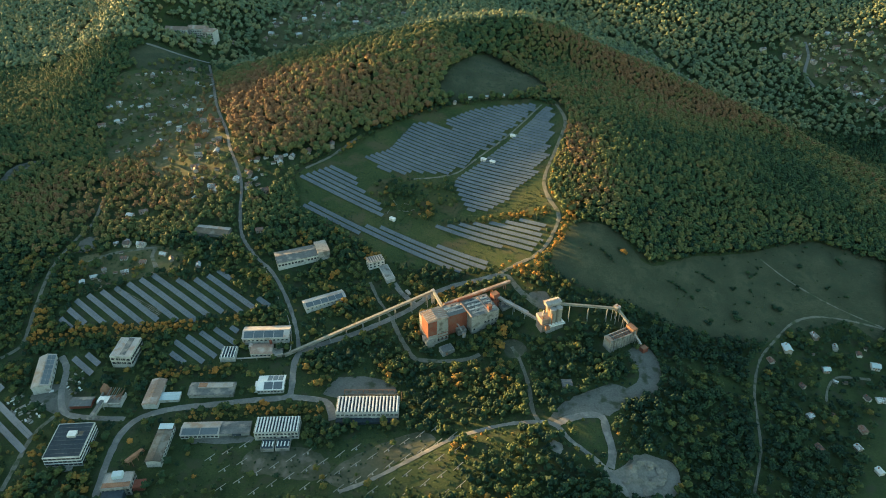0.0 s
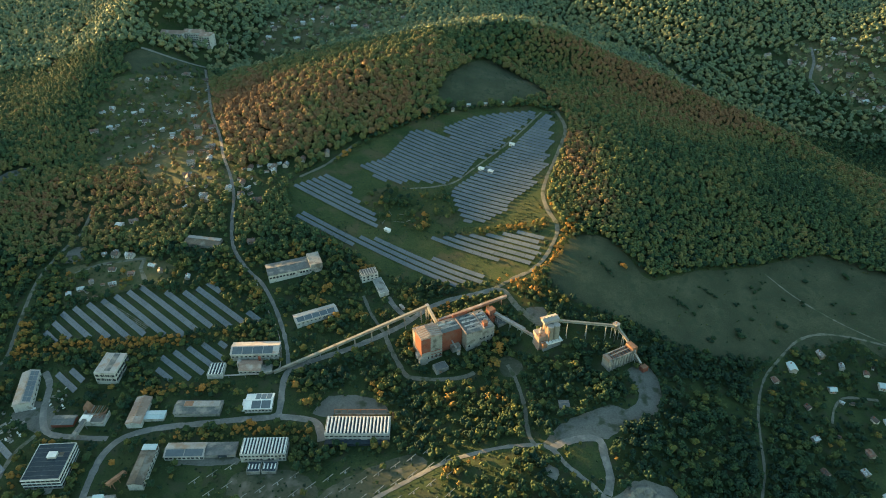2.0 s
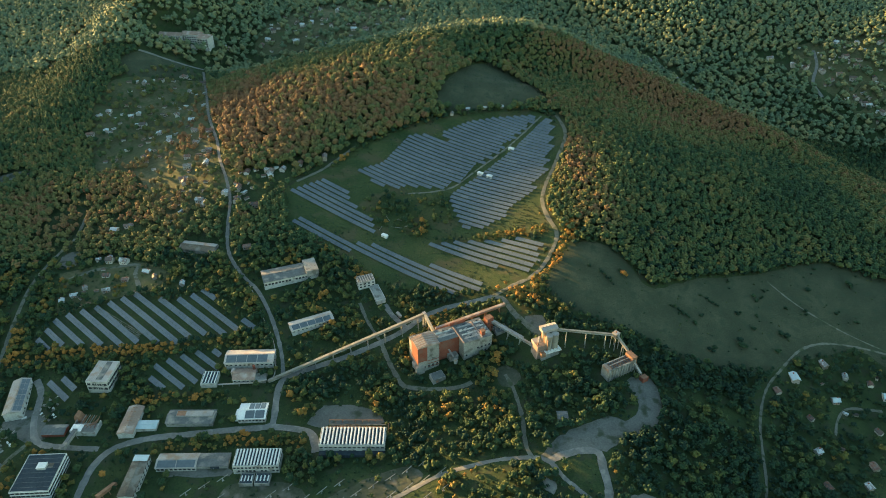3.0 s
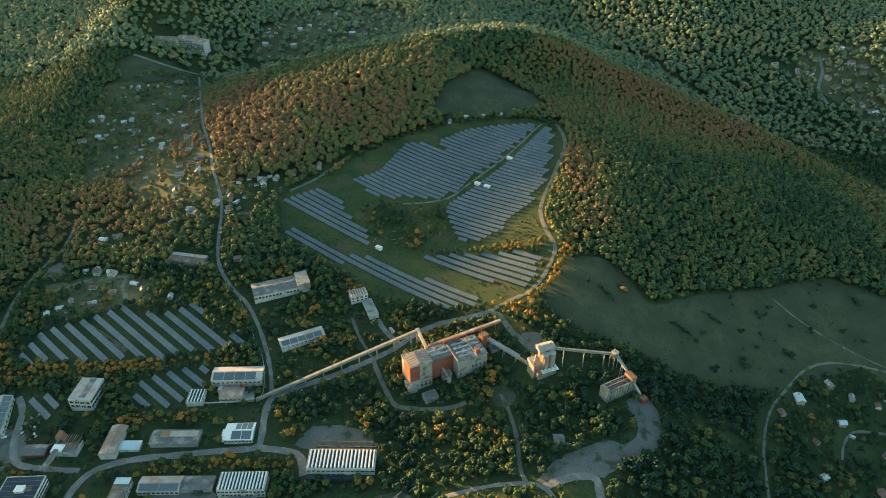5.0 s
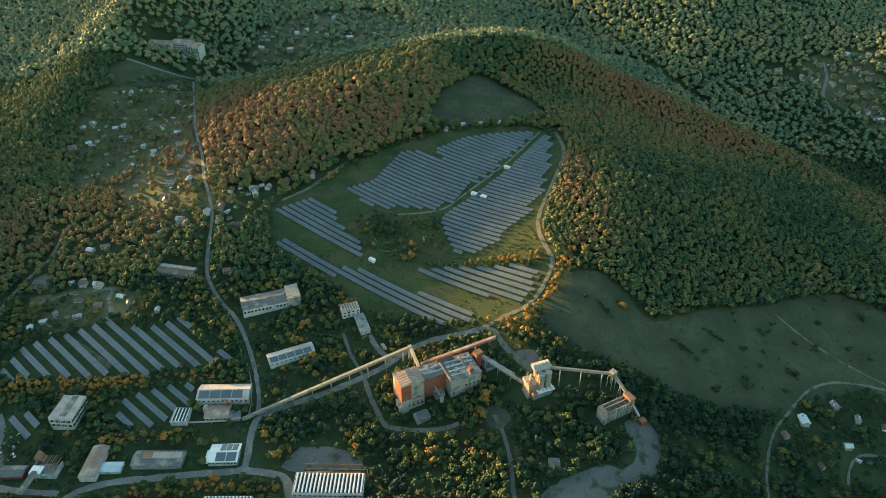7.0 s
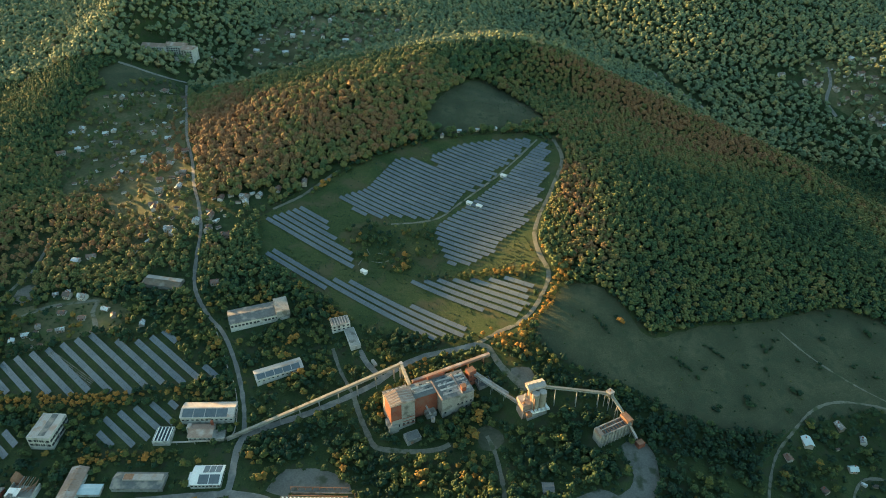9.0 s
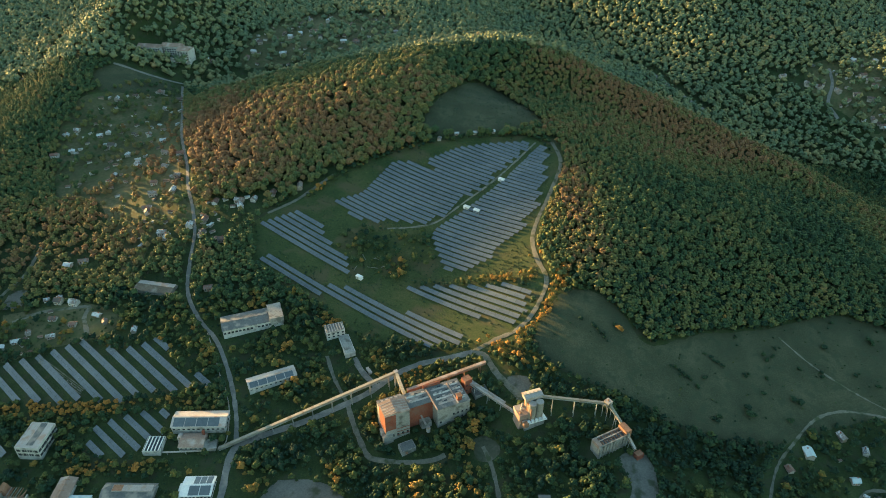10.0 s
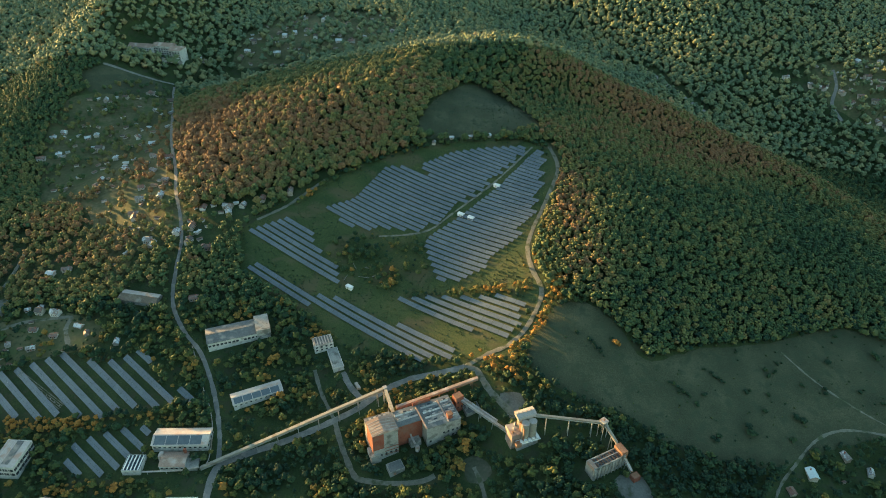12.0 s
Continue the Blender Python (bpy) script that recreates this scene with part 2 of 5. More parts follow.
# open or thinly wooded ground: share of full woodland, outline
CLEARINGS = [
    (0, [(-173, 695), (-126, 738), (-101, 766), (-62, 800), (-5, 827), (68, 836), (148, 837), (146, 761), (126, 697), (109, 643), (112, 582), (83, 536), (40, 528), (-48, 547), (-85, 581), (-157, 633)]),
    (0.22, [(-382, 1096), (-268, 761), (-230, 720), (-163, 738), (-182, 675), (-223, 656), (-239, 699), (-268, 682), (-273, 612), (-339, 697), (-366, 753), (-418, 760), (-470, 879), (-474, 973)]),
    (0.5, [(-425, 605), (-250, 612), (-222, 600), (-232, 690), (-330, 700), (-430, 715)]),
    (0.35, [(-381, 576), (-308, 587), (-258, 561), (-222, 540), (-277, 538), (-314, 525), (-347, 511)]),
    (0.55, [(288, 447), (337, 480), (401, 472), (330, 332), (291, 329), (275, 375)]),
    (0.5, [(546, 1255), (664, 1275), (787, 1227), (740, 1052), (659, 1131), (604, 1211)]),
    (0.4, [(-338, 1153), (-324, 1295), (-254, 1392), (-75, 1392), (-68, 1243), (-201, 1058)]),
    (0.22, [(-384, 435), (-341, 446), (-336, 459), (-142, 448), (-131, 441), (-87, 410), (-30, 396), (6, 343), (28, 285), (-311, 299)]),
    (0.04, [(-193, 338), (-149, 350), (-96, 341), (-37, 349), (6, 359), (24, 285), (-161, 298)]),
    (0.45, [(-41, 414), (52, 406), (83, 347), (43, 285), (17, 285), (-7, 351)]),
    (0.05, [(90, 348), (117, 350), (117, 320), (111, 318), (96, 332)]),
    (0.45, [(-191, 563), (-48, 539), (-44, 480), (-122, 448), (-153, 509)]),
]
SOLAR_FIELDS = {
    "main west": [(-98, 727), (-67, 742), (-56, 762), (-38, 794), (-18, 794), (14, 771), (-1, 796), (33, 816), (67, 823), (124, 828), (78, 765), (58, 741), (37, 716), (9, 690), (-62, 697)],
    "main east": [(130, 823), (134, 816), (134, 790), (127, 744), (117, 701), (99, 669), (78, 647), (54, 613), (25, 619), (17, 644), (10, 670), (14, 681), (41, 705), (65, 731), (85, 754)],
    "north west": [(-167, 690), (-129, 712), (-110, 701), (-93, 668), (-70, 640), (-60, 621), (-73, 626)],
    "strip": [(-154, 640), (-146, 646), (-85, 604), (-80, 611), (-2, 567), (46, 533), (15, 528), (-39, 565), (-59, 578), (-69, 586), (-97, 598)],
    "south": [(-10, 601), (19, 601), (65, 592), (83, 591), (106, 577), (82, 541), (64, 552), (45, 560)],
    "west": [(-353, 479), (-346, 509), (-310, 522), (-281, 536), (-247, 524), (-229, 532), (-221, 539), (-208, 529), (-188, 504), (-157, 499), (-162, 490), (-233, 474), (-259, 475), (-344, 472)],
    "yard": [(-236, 434), (-238, 451), (-224, 459), (-198, 467), (-179, 466), (-180, 455), (-193, 430), (-222, 426)],
}
HOUSES = {
    "field sheds": [(13, 833), (33, 842), (54, 844), (76, 847), (101, 852)],
    "village": [(-358, 1010), (-433, 981), (-415, 1000), (-386, 1028), (-365, 976), (-394, 1027), (-335, 881), (-319, 845), (-297, 836), (-400, 877), (-346, 823), (-282, 784), (-307, 811), (-277, 753), (-307, 775), (-299, 751), (-367, 805), (-365, 787), (-296, 725), (-370, 853), (-423, 897), (-454, 902), (-462, 890), (-416, 905), (-458, 847), (-442, 858), (-224, 695), (-221, 725), (-195, 725), (-192, 716), (-162, 737), (-220, 673), (-198, 664), (-180, 727), (-192, 598), (-257, 672), (-263, 678), (-237, 687), (-343, 637), (-330, 643), (-327, 585), (-311, 582), (-293, 718), (-361, 901), (-135, 749)],
    "gardens": [(-322, 563), (-351, 529), (-342, 536), (-336, 546), (-313, 541), (-340, 588), (-283, 566), (-272, 557), (-328, 588), (-300, 555), (-242, 547)],
    "blue huts": [(299, 446), (328, 429), (375, 436)],
    "east huts": [(331, 463), (346, 453), (366, 448), (299, 409), (292, 378), (332, 369), (286, 347), (318, 350), (353, 403), (364, 402), (322, 327), (279, 431)],
    "far east": [(657, 1196), (666, 1176), (682, 1184), (700, 1172), (713, 1194), (734, 1168), (708, 1130), (714, 1127), (735, 1115), (756, 1144), (701, 1217), (729, 1244), (762, 1232), (583, 1243), (616, 1220), (633, 1209), (746, 1102), (697, 1140), (701, 1257), (699, 1377)],
    "far north": [(-320, 1218), (-307, 1260), (-302, 1293), (-282, 1268), (-260, 1223), (-257, 1274), (-244, 1330), (-217, 1288), (-202, 1338), (-172, 1265), (-156, 1313), (-134, 1296), (-111, 1272), (-89, 1251), (-76, 1291), (-260, 1190), (-202, 1258), (-159, 1236), (-654, 1253), (-613, 1224), (-607, 1122), (-612, 1104), (-375, 1181), (-366, 1178), (-242, 1282), (-312, 1234), (-237, 1355), (-138, 1233)],
}
# single rows: start and number of tables
ROWS_ALONE = [(-320, 435, 3), (-310, 439, 2), (-363, 388, 6), (-361, 374, 6), (-380, 413, 2)]
KIOSKS = [(82, 753), (45, 710), (55, 703), (-55, 616)]
RACK_GRID = ((-172.5, 330.3), (11.4, 5.9), (13.0, -9.8))
RACK_FIELD = [(-180, 330), (-148, 347), (-95, 335), (-61, 337), (-37, 347), (2, 361), (22, 307), (5, 285), (-88, 295), (-158, 303)]
PIPE_LANE = [(-177, 544), (-165, 522), (-154, 500), (-144, 483), (-136, 461), (-133, 441), (-134, 435)]
PIPE_YARD = [(-138, 434), (-148, 431), (-177, 429)]
WALKWAY = [(-274, 364), (-273, 383)]
RUSTY_FEED = [(-230, 322), (-225, 338)]
HEAPS = [(134, 315, 6, 2), (145, 316, 5, 2.5), (153, 311, 6, 2.5), (137, 305, 5, 1.6), (148, 304, 6.5, 3), (126, 302, 4.2, 1.5), (140, 297, 5, 1.8), (80, 325, 6, 0.8), (-319, 419, 1.6, 1), (-313, 413, 2.2, 1), (-304, 408, 1.5, 1), (-316, 408, 1.4, 0.8), (-346, 396, 2.5, 0.8), (-332, 387, 2.5, 0.9), (-347, 389, 2, 0.8), (-327, 369, 2, 0.8), (-303, 398, 1.6, 1)]
LOGS = [(-54, 645), (-39, 641), (-31, 632), (-60, 631), (-26, 621), (-44, 630)]
TRUCKS = [(-158, 353), (-34, 507)]
GARDENS = [
    (84, [(-361, 1029), (-272, 762), (-237, 721), (-239, 699), (-268, 682), (-273, 612), (-325, 694), (-366, 753), (-418, 760), (-470, 879), (-474, 973)]),
    (16, [(-240, 733), (-163, 738), (-182, 675), (-223, 656)]),
    (7, [(-372, 571), (-306, 583), (-258, 561), (-277, 538), (-315, 528), (-349, 515)]),
    (5, [(313, 471), (394, 466), (333, 337), (294, 335), (278, 381)]),
    (60, [(621, 1268), (804, 1272), (746, 1072), (671, 1140), (621, 1200)]),
    (60, [(-331, 1165), (-324, 1295), (-254, 1392), (-75, 1392), (-73, 1243), (-220, 1163)]),
    (14, [(-607, 1041), (-682, 1316), (-545, 1136), (-512, 999)]),
]
# hedges and tree belts, and thick scrub
HEDGES = [
    [(-361, 454), (-322, 464), (-272, 468), (-221, 469), (-171, 474)],
    [(90, 534), (112, 558), (125, 580), (135, 611)],
    [(107, 623), (120, 646), (127, 679)],
    [(50, 523), (77, 529), (96, 538)],
    [(7, 504), (-3, 500), (-77, 500)],
    [(-238, 412), (-216, 417), (-173, 417)],
    [(-204, 368), (-180, 369), (-137, 377), (-101, 373)],
    [(54, 600), (102, 595)],
    [(-83, 569), (-53, 536), (-25, 519)],
    [(63, 523), (90, 506), (109, 494)],
]
GREEN_HEDGES = [
    [(144, 809), (126, 838), (97, 843), (53, 838), (9, 830), (-34, 813), (-68, 794), (-101, 765), (-126, 737), (-159, 713)],
    [(152, 801), (140, 716), (129, 668)],
    [(2, 604), (48, 598), (98, 582)],
]
THICKETS = [
    [(-71, 689), (4, 689), (14, 629), (-21, 609), (-67, 631), (-85, 665)],
    [(-349, 466), (-157, 474), (-143, 454), (-178, 454), (-245, 462), (-255, 431), (-325, 433), (-361, 447)],
    [(-124, 431), (-49, 466), (-32, 426), (-40, 396), (-105, 398), (-119, 404)],
    [(-31, 414), (20, 410), (19, 372), (-11, 346), (-31, 366)],
    [(26, 329), (63, 337), (84, 307), (97, 288), (24, 285)],
    [(-200, 555), (-145, 524), (-128, 454), (-138, 454), (-166, 524)],
    [(-134, 524), (-81, 540), (-56, 501), (-115, 467), (-132, 481)],
    [(-14, 521), (49, 512), (44, 505), (7, 497)],
    [(-314, 369), (-251, 379), (-246, 368), (-256, 338), (-252, 299), (-300, 299), (-308, 338)],
    [(-384, 435), (-355, 434), (-337, 396), (-364, 397)],
    [(-115, 380), (-90, 374), (-82, 336), (-104, 336), (-111, 353)],
    [(-37, 396), (-12, 394), (2, 359), (-28, 351), (-84, 351), (-86, 363), (-36, 363)],
    [(-265, 431), (-176, 426), (-172, 410), (-215, 410), (-247, 382)],
    [(-214, 379), (-156, 380), (-93, 381), (-92, 372), (-145, 372), (-211, 367)],
    [(-128, 428), (-93, 454), (-49, 470), (-43, 452), (-22, 420), (-44, 396), (-105, 398), (-121, 398)],
    [(2, 418), (54, 428), (65, 392), (63, 354), (15, 357)],
    [(-325, 446), (-264, 456), (-236, 430), (-230, 412), (-304, 395)],
]
# buildings: x, y, length, width, turn in degrees, height; nothing grows inside these
SITES = {
    "office": (-278.9, 340.5, 26.4, 32.1, 4, 10), "cube": (-272.9, 436.7, 17.5, 24, -2, 11), "barn": (-335.6, 416.2, 13, 38.2, 16, 7),
    "ruin": (-268.1, 387.7, 19.4, 12, -2, 6), "annex": (-291.4, 385.6, 17, 9.2, 2, 4), "gable_shed": (-234.7, 393, 11.6, 27.6, 2, 6),
    "lean_to": (-221, 389.6, 15, 7.8, 2, 3), "brick_shed": (-188.8, 396.7, 35.8, 13.3, 1, 6), "white_house": (-141.5, 401.6, 21, 15.8, 3, 5),
    "warehouse": (-156.1, 455.8, 40, 15.3, 3, 8), "pump_house": (-157, 438.7, 17.6, 12.5, 2, 5), "ribbed_shed": (-184.9, 435.3, 12.8, 14, 2, 4),
    "long_hall": (-59.6, 373.1, 48.5, 16.7, 0.5, 9), "short_hall": (-127.1, 355.8, 33.1, 15.2, 2, 8), "low_annex": (-126.3, 341.6, 21.7, 9, 1, 3),
    "roof_solar_shed": (-186.1, 355.8, 28.8, 12.5, 2, 5), "grey_shed": (-160.2, 357.5, 22.3, 11.3, 2, 4), "tall_barn": (-212.1, 341.1, 10.5, 34.4, 1, 7),
    "corner_works": (-230.2, 306.8, 20, 13.7, 6, 8), "workshop": (-141.5, 557.8, 50.8, 19.5, 21.5, 8), "slope_shed": (-111.4, 497.6, 38, 12, 26.5, 6),
    "upper_house": (-68.1, 548.6, 15.9, 10.8, 21.5, 7), "upper_yard": (-55.7, 534.4, 8.7, 24.2, 22.5, 3), "village_barn": (-240.4, 597.3, 36, 13, -10, 5),
    "tower": (-9.3, 454.2, 18.6, 19.9, 24.3, 25), "mill": (25, 466, 38, 24, 25, 17), "hut": (2, 435, 11, 8, 27, 4),
    "silos": (92, 454, 16, 14, 22, 26), "bunker": (146.6, 432.1, 27, 8, 29, 10.5), "school": (-424, 1152, 88, 24, -8, 12),
    "small_hut": (96.7, 387, 7.2, 7, 1, 4),
}


# ---- building blocks ----
TABLE = 10.0  # length of one solar table
from mathutils import geometry  # noqa: E402


def link_mesh(name, verts, faces, material, parent=None, label=""):
    me = bpy.data.meshes.new(name)
    me.from_pydata([tuple(v) for v in verts], [], faces)
    me.materials.append(material)
    ob = new(name, me)
    ob.parent = parent
    if label:
        tagged(ob, label)
    return ob


def part(name, bm, material, parent=None, label=""):
    bmesh.ops.recalc_face_normals(bm, faces=bm.faces[:])
    me = bpy.data.meshes.new(name)
    bm.to_mesh(me)
    bm.free()
    me.materials.append(material)
    ob = new(name, me)
    ob.parent = parent
    if label:
        tagged(ob, label)
    return ob


def box(bm, x0, x1, y0, y1, z0, z1, m=Matrix()):
    made = bmesh.ops.create_cube(bm, size=1)["verts"]
    bmesh.ops.transform(bm, verts=made, matrix=m @ Matrix.Translation(((x0 + x1) / 2, (y0 + y1) / 2, (z0 + z1) / 2)) @ Matrix.Diagonal((x1 - x0, y1 - y0, z1 - z0, 1)))
    return made


def boxes(*rows):
    bm = bmesh.new()
    for row in rows:
        box(bm, *row)
    return bm


def prism(bm, outline, y0, y1):
    """A solid whose outline lies in x and z, drawn out along y."""
    a = [bm.verts.new((x, y0, z)) for x, z in outline]
    b = [bm.verts.new((x, y1, z)) for x, z in outline]
    bm.faces.new(a), bm.faces.new(b[::-1])
    for i in range(len(outline)):
        j = (i + 1) % len(outline)
        bm.faces.new((a[i], a[j], b[j], b[i]))


def stand(name, x, y, turn, label, category, group="", sink=0.0):
    e = new(name)
    e.matrix_world = pose(x, y, float(ground_z(x, y)) - sink, 0, 0, turn)
    return tagged(e, label, category, group)


def inside(px, py, outline):
    hit = np.zeros(np.shape(px), bool)
    for (ax, ay), (bx, by) in zip(outline, outline[1:] + outline[:1]):
        if ay != by:
            hit ^= ((ay > py) != (by > py)) & (px < (bx - ax) * (py - ay) / (by - ay) + ax)
    return hit


def curve_points(pts, step=4.0):
    """A smooth line through the points, in short steps."""
    p = np.array([pts[0], *pts, pts[-1]], float)
    out = []
    for a, b, c, d in zip(p, p[1:], p[2:], p[3:]):
        for s in np.arange(0, 1, min(1.0, step / max(np.hypot(*(c - b)), 0.1))):
            out.append(0.5 * (2 * b + (c - a) * s + (2 * a - 5 * b + 4 * c - d) * s**2 + (3 * b - a - 3 * c + d) * s**3))
    return np.array([*out, p[-1]])


# ---- the ground ----
def steps(fine_from, fine_to, fine, far_from, far_to):
    out, d, x = list(np.arange(fine_from, fine_to, fine)), fine, fine_to
    while x < far_to:
        out.append(x)
        d = min(d * 1.12, 60)
        x += d
    d, x, low = fine, fine_from, []
    while x > far_from:
        d = min(d * 1.12, 60)
        x -= d
        low.append(x)
    return np.array(low[::-1] + out)


gx, gy = steps(-480, 480, 5.0, -4200, 4200), steps(220, 960, 5.0, -1500, 4600)
GX, GY = np.meshgrid(gx, gy)
GZ = ground_z(GX, GY)
verts = np.stack([GX, GY, GZ], -1).reshape(-1, 3)
w = len(gx)
quads = [(r * w + c, r * w + c + 1, (r + 1) * w + c + 1, (r + 1) * w + c) for r in range(len(gy) - 1) for c in range(w - 1)]
ground = link_mesh("ground", verts, quads, GRASS)
tagged(ground, "rough green grassland rolling over hills and a valley", "ground", kind="structure")
ground.data.polygons.foreach_set("use_smooth", np.ones(len(quads), bool))


def sheet_over(name, outline, material, lift, label, step=6.0):
    """A thin skin with a smooth, slightly ragged edge that follows the ground."""
    edge = curve_points(outline + outline[:1], 5.0)[:-1]
    rnd = np.random.RandomState(len(outline))
    edge = edge + rnd.uniform(-0.9, 0.9, edge.shape)
    x0, y0, x1, y1 = *edge.min(0), *edge.max(0)
    mx, my = (a.ravel() for a in np.meshgrid(np.arange(x0, x1, step), np.arange(y0, y1, step)))
    keep = inside(mx, my, [tuple(p) for p in edge])
    pts = [Vector(p) for p in edge] + [Vector((a, b)) for a, b in zip(mx[keep], my[keep])]
    n = len(edge)
    v, _, f, *_ = geometry.delaunay_2d_cdt(pts, [], [list(range(n))], 1, 0.01)
    v = np.array([tuple(p) for p in v])
    ob = link_mesh(name, np.c_[v, ground_z(v[:, 0], v[:, 1]) + lift], f, material)
    return tagged(ob, label, name.split("_")[-1], kind="structure")


for outline in MEADOWS:
    sheet_over("meadow", outline, MEADOW, 0.12, "pale dry meadow on the hillside", 6.0)
sheet_over("grass_field", CLEARINGS[0][1], FIELD, 0.10, "olive grass of the solar park valley", 6.0)
for _, outline in [GARDENS[0], GARDENS[2], GARDENS[4], GARDENS[5], GARDENS[6]]:
    sheet_over("garden_ground", outline, GARDEN, 0.14, "olive and brown garden plots between village houses", 8.0)
for k, outline in enumerate(YARDS):
    sheet_over("gravel_yard", outline, ROCK if k == 2 else WORN if k == 4 else GRAVEL, 0.22, "bare grey gravel yard with worn patches", 5.0)
for outline in WORN_FIELDS:
    sheet_over("worn_field", outline, WORN, 0.18, "trodden field with bare grey-brown patches", 5.0)

road_dots = []
for name, (kind, width, pts) in ROADS.items():
    line = curve_points(pts, 4.0)
    way = np.gradient(line, axis=0)
    way /= np.maximum(np.hypot(*way.T), 1e-6)[:, None]
    side = np.stack([-way[:, 1], way[:, 0]], 1)
    rnd = np.random.RandomState(len(name))
    half = width * 0.5 + rnd.uniform(-0.35, 0.35, len(line))
    rows = [line + side * (half * s)[:, None] for s in (-1, -0.35, 0.35, 1)]
    v = np.concatenate([np.c_[r, ground_z(r[:, 0], r[:, 1]) + (0.30 if abs(i - 1.5) < 1 else 0.22) + 0.02 * (len(name) % 5)] for i, r in enumerate(rows)])
    n = len(line)
    f = [(s * n + i, s * n + i + 1, (s + 1) * n + i + 1, (s + 1) * n + i) for s in range(3) for i in range(n - 1)]
    ob = link_mesh(kind, v, f, ASPHALT if kind == "road" else DIRT)
    tagged(ob, "worn pale asphalt road through the grass" if kind == "road" else "narrow pale dirt track", kind, kind="structure")
    road_dots.append(np.c_[line, np.full(n, width / 2)])
# ground kept clear under the conveyors
for (ax, ay), (bx, by), half in (((-137, 434), (-10, 493), 2), ((0, 476), (60, 502), 2), ((46, 484), (85, 454), 4), ((98, 458), (147, 456), 1.5), ((148, 455), (156, 441), 2), ((157, 440), (166, 426), 3), ((70, 450), (98, 443), 4), ((128, 428), (158, 436), 3.5)):
    s = np.linspace(0, 1, 30)
    road_dots.append(np.c_[ax + (bx - ax) * s, ay + (by - ay) * s, np.full(30, half)])
for ax, ay, n in ROWS_ALONE:
    s = np.linspace(0, n * TABLE, 12)
    road_dots.append(np.c_[ax + s * 0.788, ay - s * 0.616, np.full(12, 3.5)])
road_dots = np.concatenate(road_dots)

# ---- buildings ----
shared = {}


def pane_mesh(w, h, d=0.16):
    """One window pane of that size, its face towards -y; alike panes share it."""
    key = ("pane", round(w, 2), round(h, 2))
    if key not in shared:
        bm = boxes((-w / 2, w / 2, -d / 2, d / 2, 0, h))
        me = bpy.data.meshes.new("window")
        bm.to_mesh(me)
        bm.free()
        me.materials.append(GLASS)
        shared[key] = me
    return shared[key]


def windows(e, length, width, sides, bays, rows, w, h, z0, storey, broken=0.0, rnd=random.Random(3)):
    """Rows of window panes on the given sides: s, n, e or w."""
    for side in sides:
        run = length if side in "sn" else width
        off = (width if side in "sn" else length) / 2
        turn = {"s": 0, "e": 90, "n": 180, "w": 270}[side]
        count = max(1, round(bays * run / length)) if side in "ew" else bays
        for r in range(rows):
            for b in range(count):
                if rnd.random() < broken:
                    continue
                ob = new("window", pane_mesh(w, h))
                ob.parent = e
                ob.matrix_local = pose(0, 0, 0, 0, 0, turn) @ pose(run * ((b + 0.5) / count - 0.5), -off - 0.03, z0 + r * storey)


def ribs(name, e, length, width, z, count, material, rise=0.9, share_of=0.5):
    """Raised rooflights side by side, each running across the roof."""
    step = length / count
    bm = bmesh.new()
    s = step * share_of / 2
    prism(bm, [(-s, 0), (-s * 0.5, rise), (s * 0.5, rise), (s, 0)], -width / 2 + 0.5, width / 2 - 0.5)
    first = part(name, bm, material, e)
    roofs = [o for o in e.children if o.name.split(".")[0] == "roof"]
    e = roofs[0] if roofs and roofs[0].matrix_local == Matrix() else e
    first.parent = e
    for i in range(count):
        ob = first if i == 0 else new(name, first.data)
        ob.parent = e
        ob.matrix_local = pose(-length / 2 + step * (i + 0.5), 0, z)


def door_leaf(e, x, width, w, h, material):
    part("door", boxes((x - w / 2, x + w / 2, -width / 2 - 0.08, -width / 2 + 0.1, 0.0, h)), material, e)


def gable_block(name, label, x, y, length, width, turn, height, wall, roof, rise, category="building", flat_end=0.5):
    e = stand(name, x, y, turn, label, category)
    bm = boxes((-length / 2, length / 2, -width / 2, width / 2, -2.5, height))
    a = [bm.verts.new((sx * (length / 2), 0, height + rise - 0.05)) for sx in (-1, 1)]
    for sx, apex in zip((-1, 1), a):
        lo, hi = (bm.verts.new((sx * length / 2, sy * width / 2, height)) for sy in (-1, 1))
        bm.faces.new((lo, hi, apex))
    part("wall", bm, wall, e)
    for sy in (-1, 1):
        slope = math.atan2(rise, width / 2)
        run = math.hypot(rise, width / 2) + flat_end
        ob = part("roof", boxes((-length / 2 - 0.5, length / 2 + 0.5, -run, 0.05, 0, 0.22)), roof, e)
        ob.matrix_local = pose(0, 0, height + rise, 0, 0, 0 if sy < 0 else 180) @ pose(0, 0, 0, math.degrees(slope))
    part("ridge", boxes((-length / 2 - 0.5, length / 2 + 0.5, -0.35, 0.35, height + rise + 0.1, height + rise + 0.36)), roof, e)
    return e


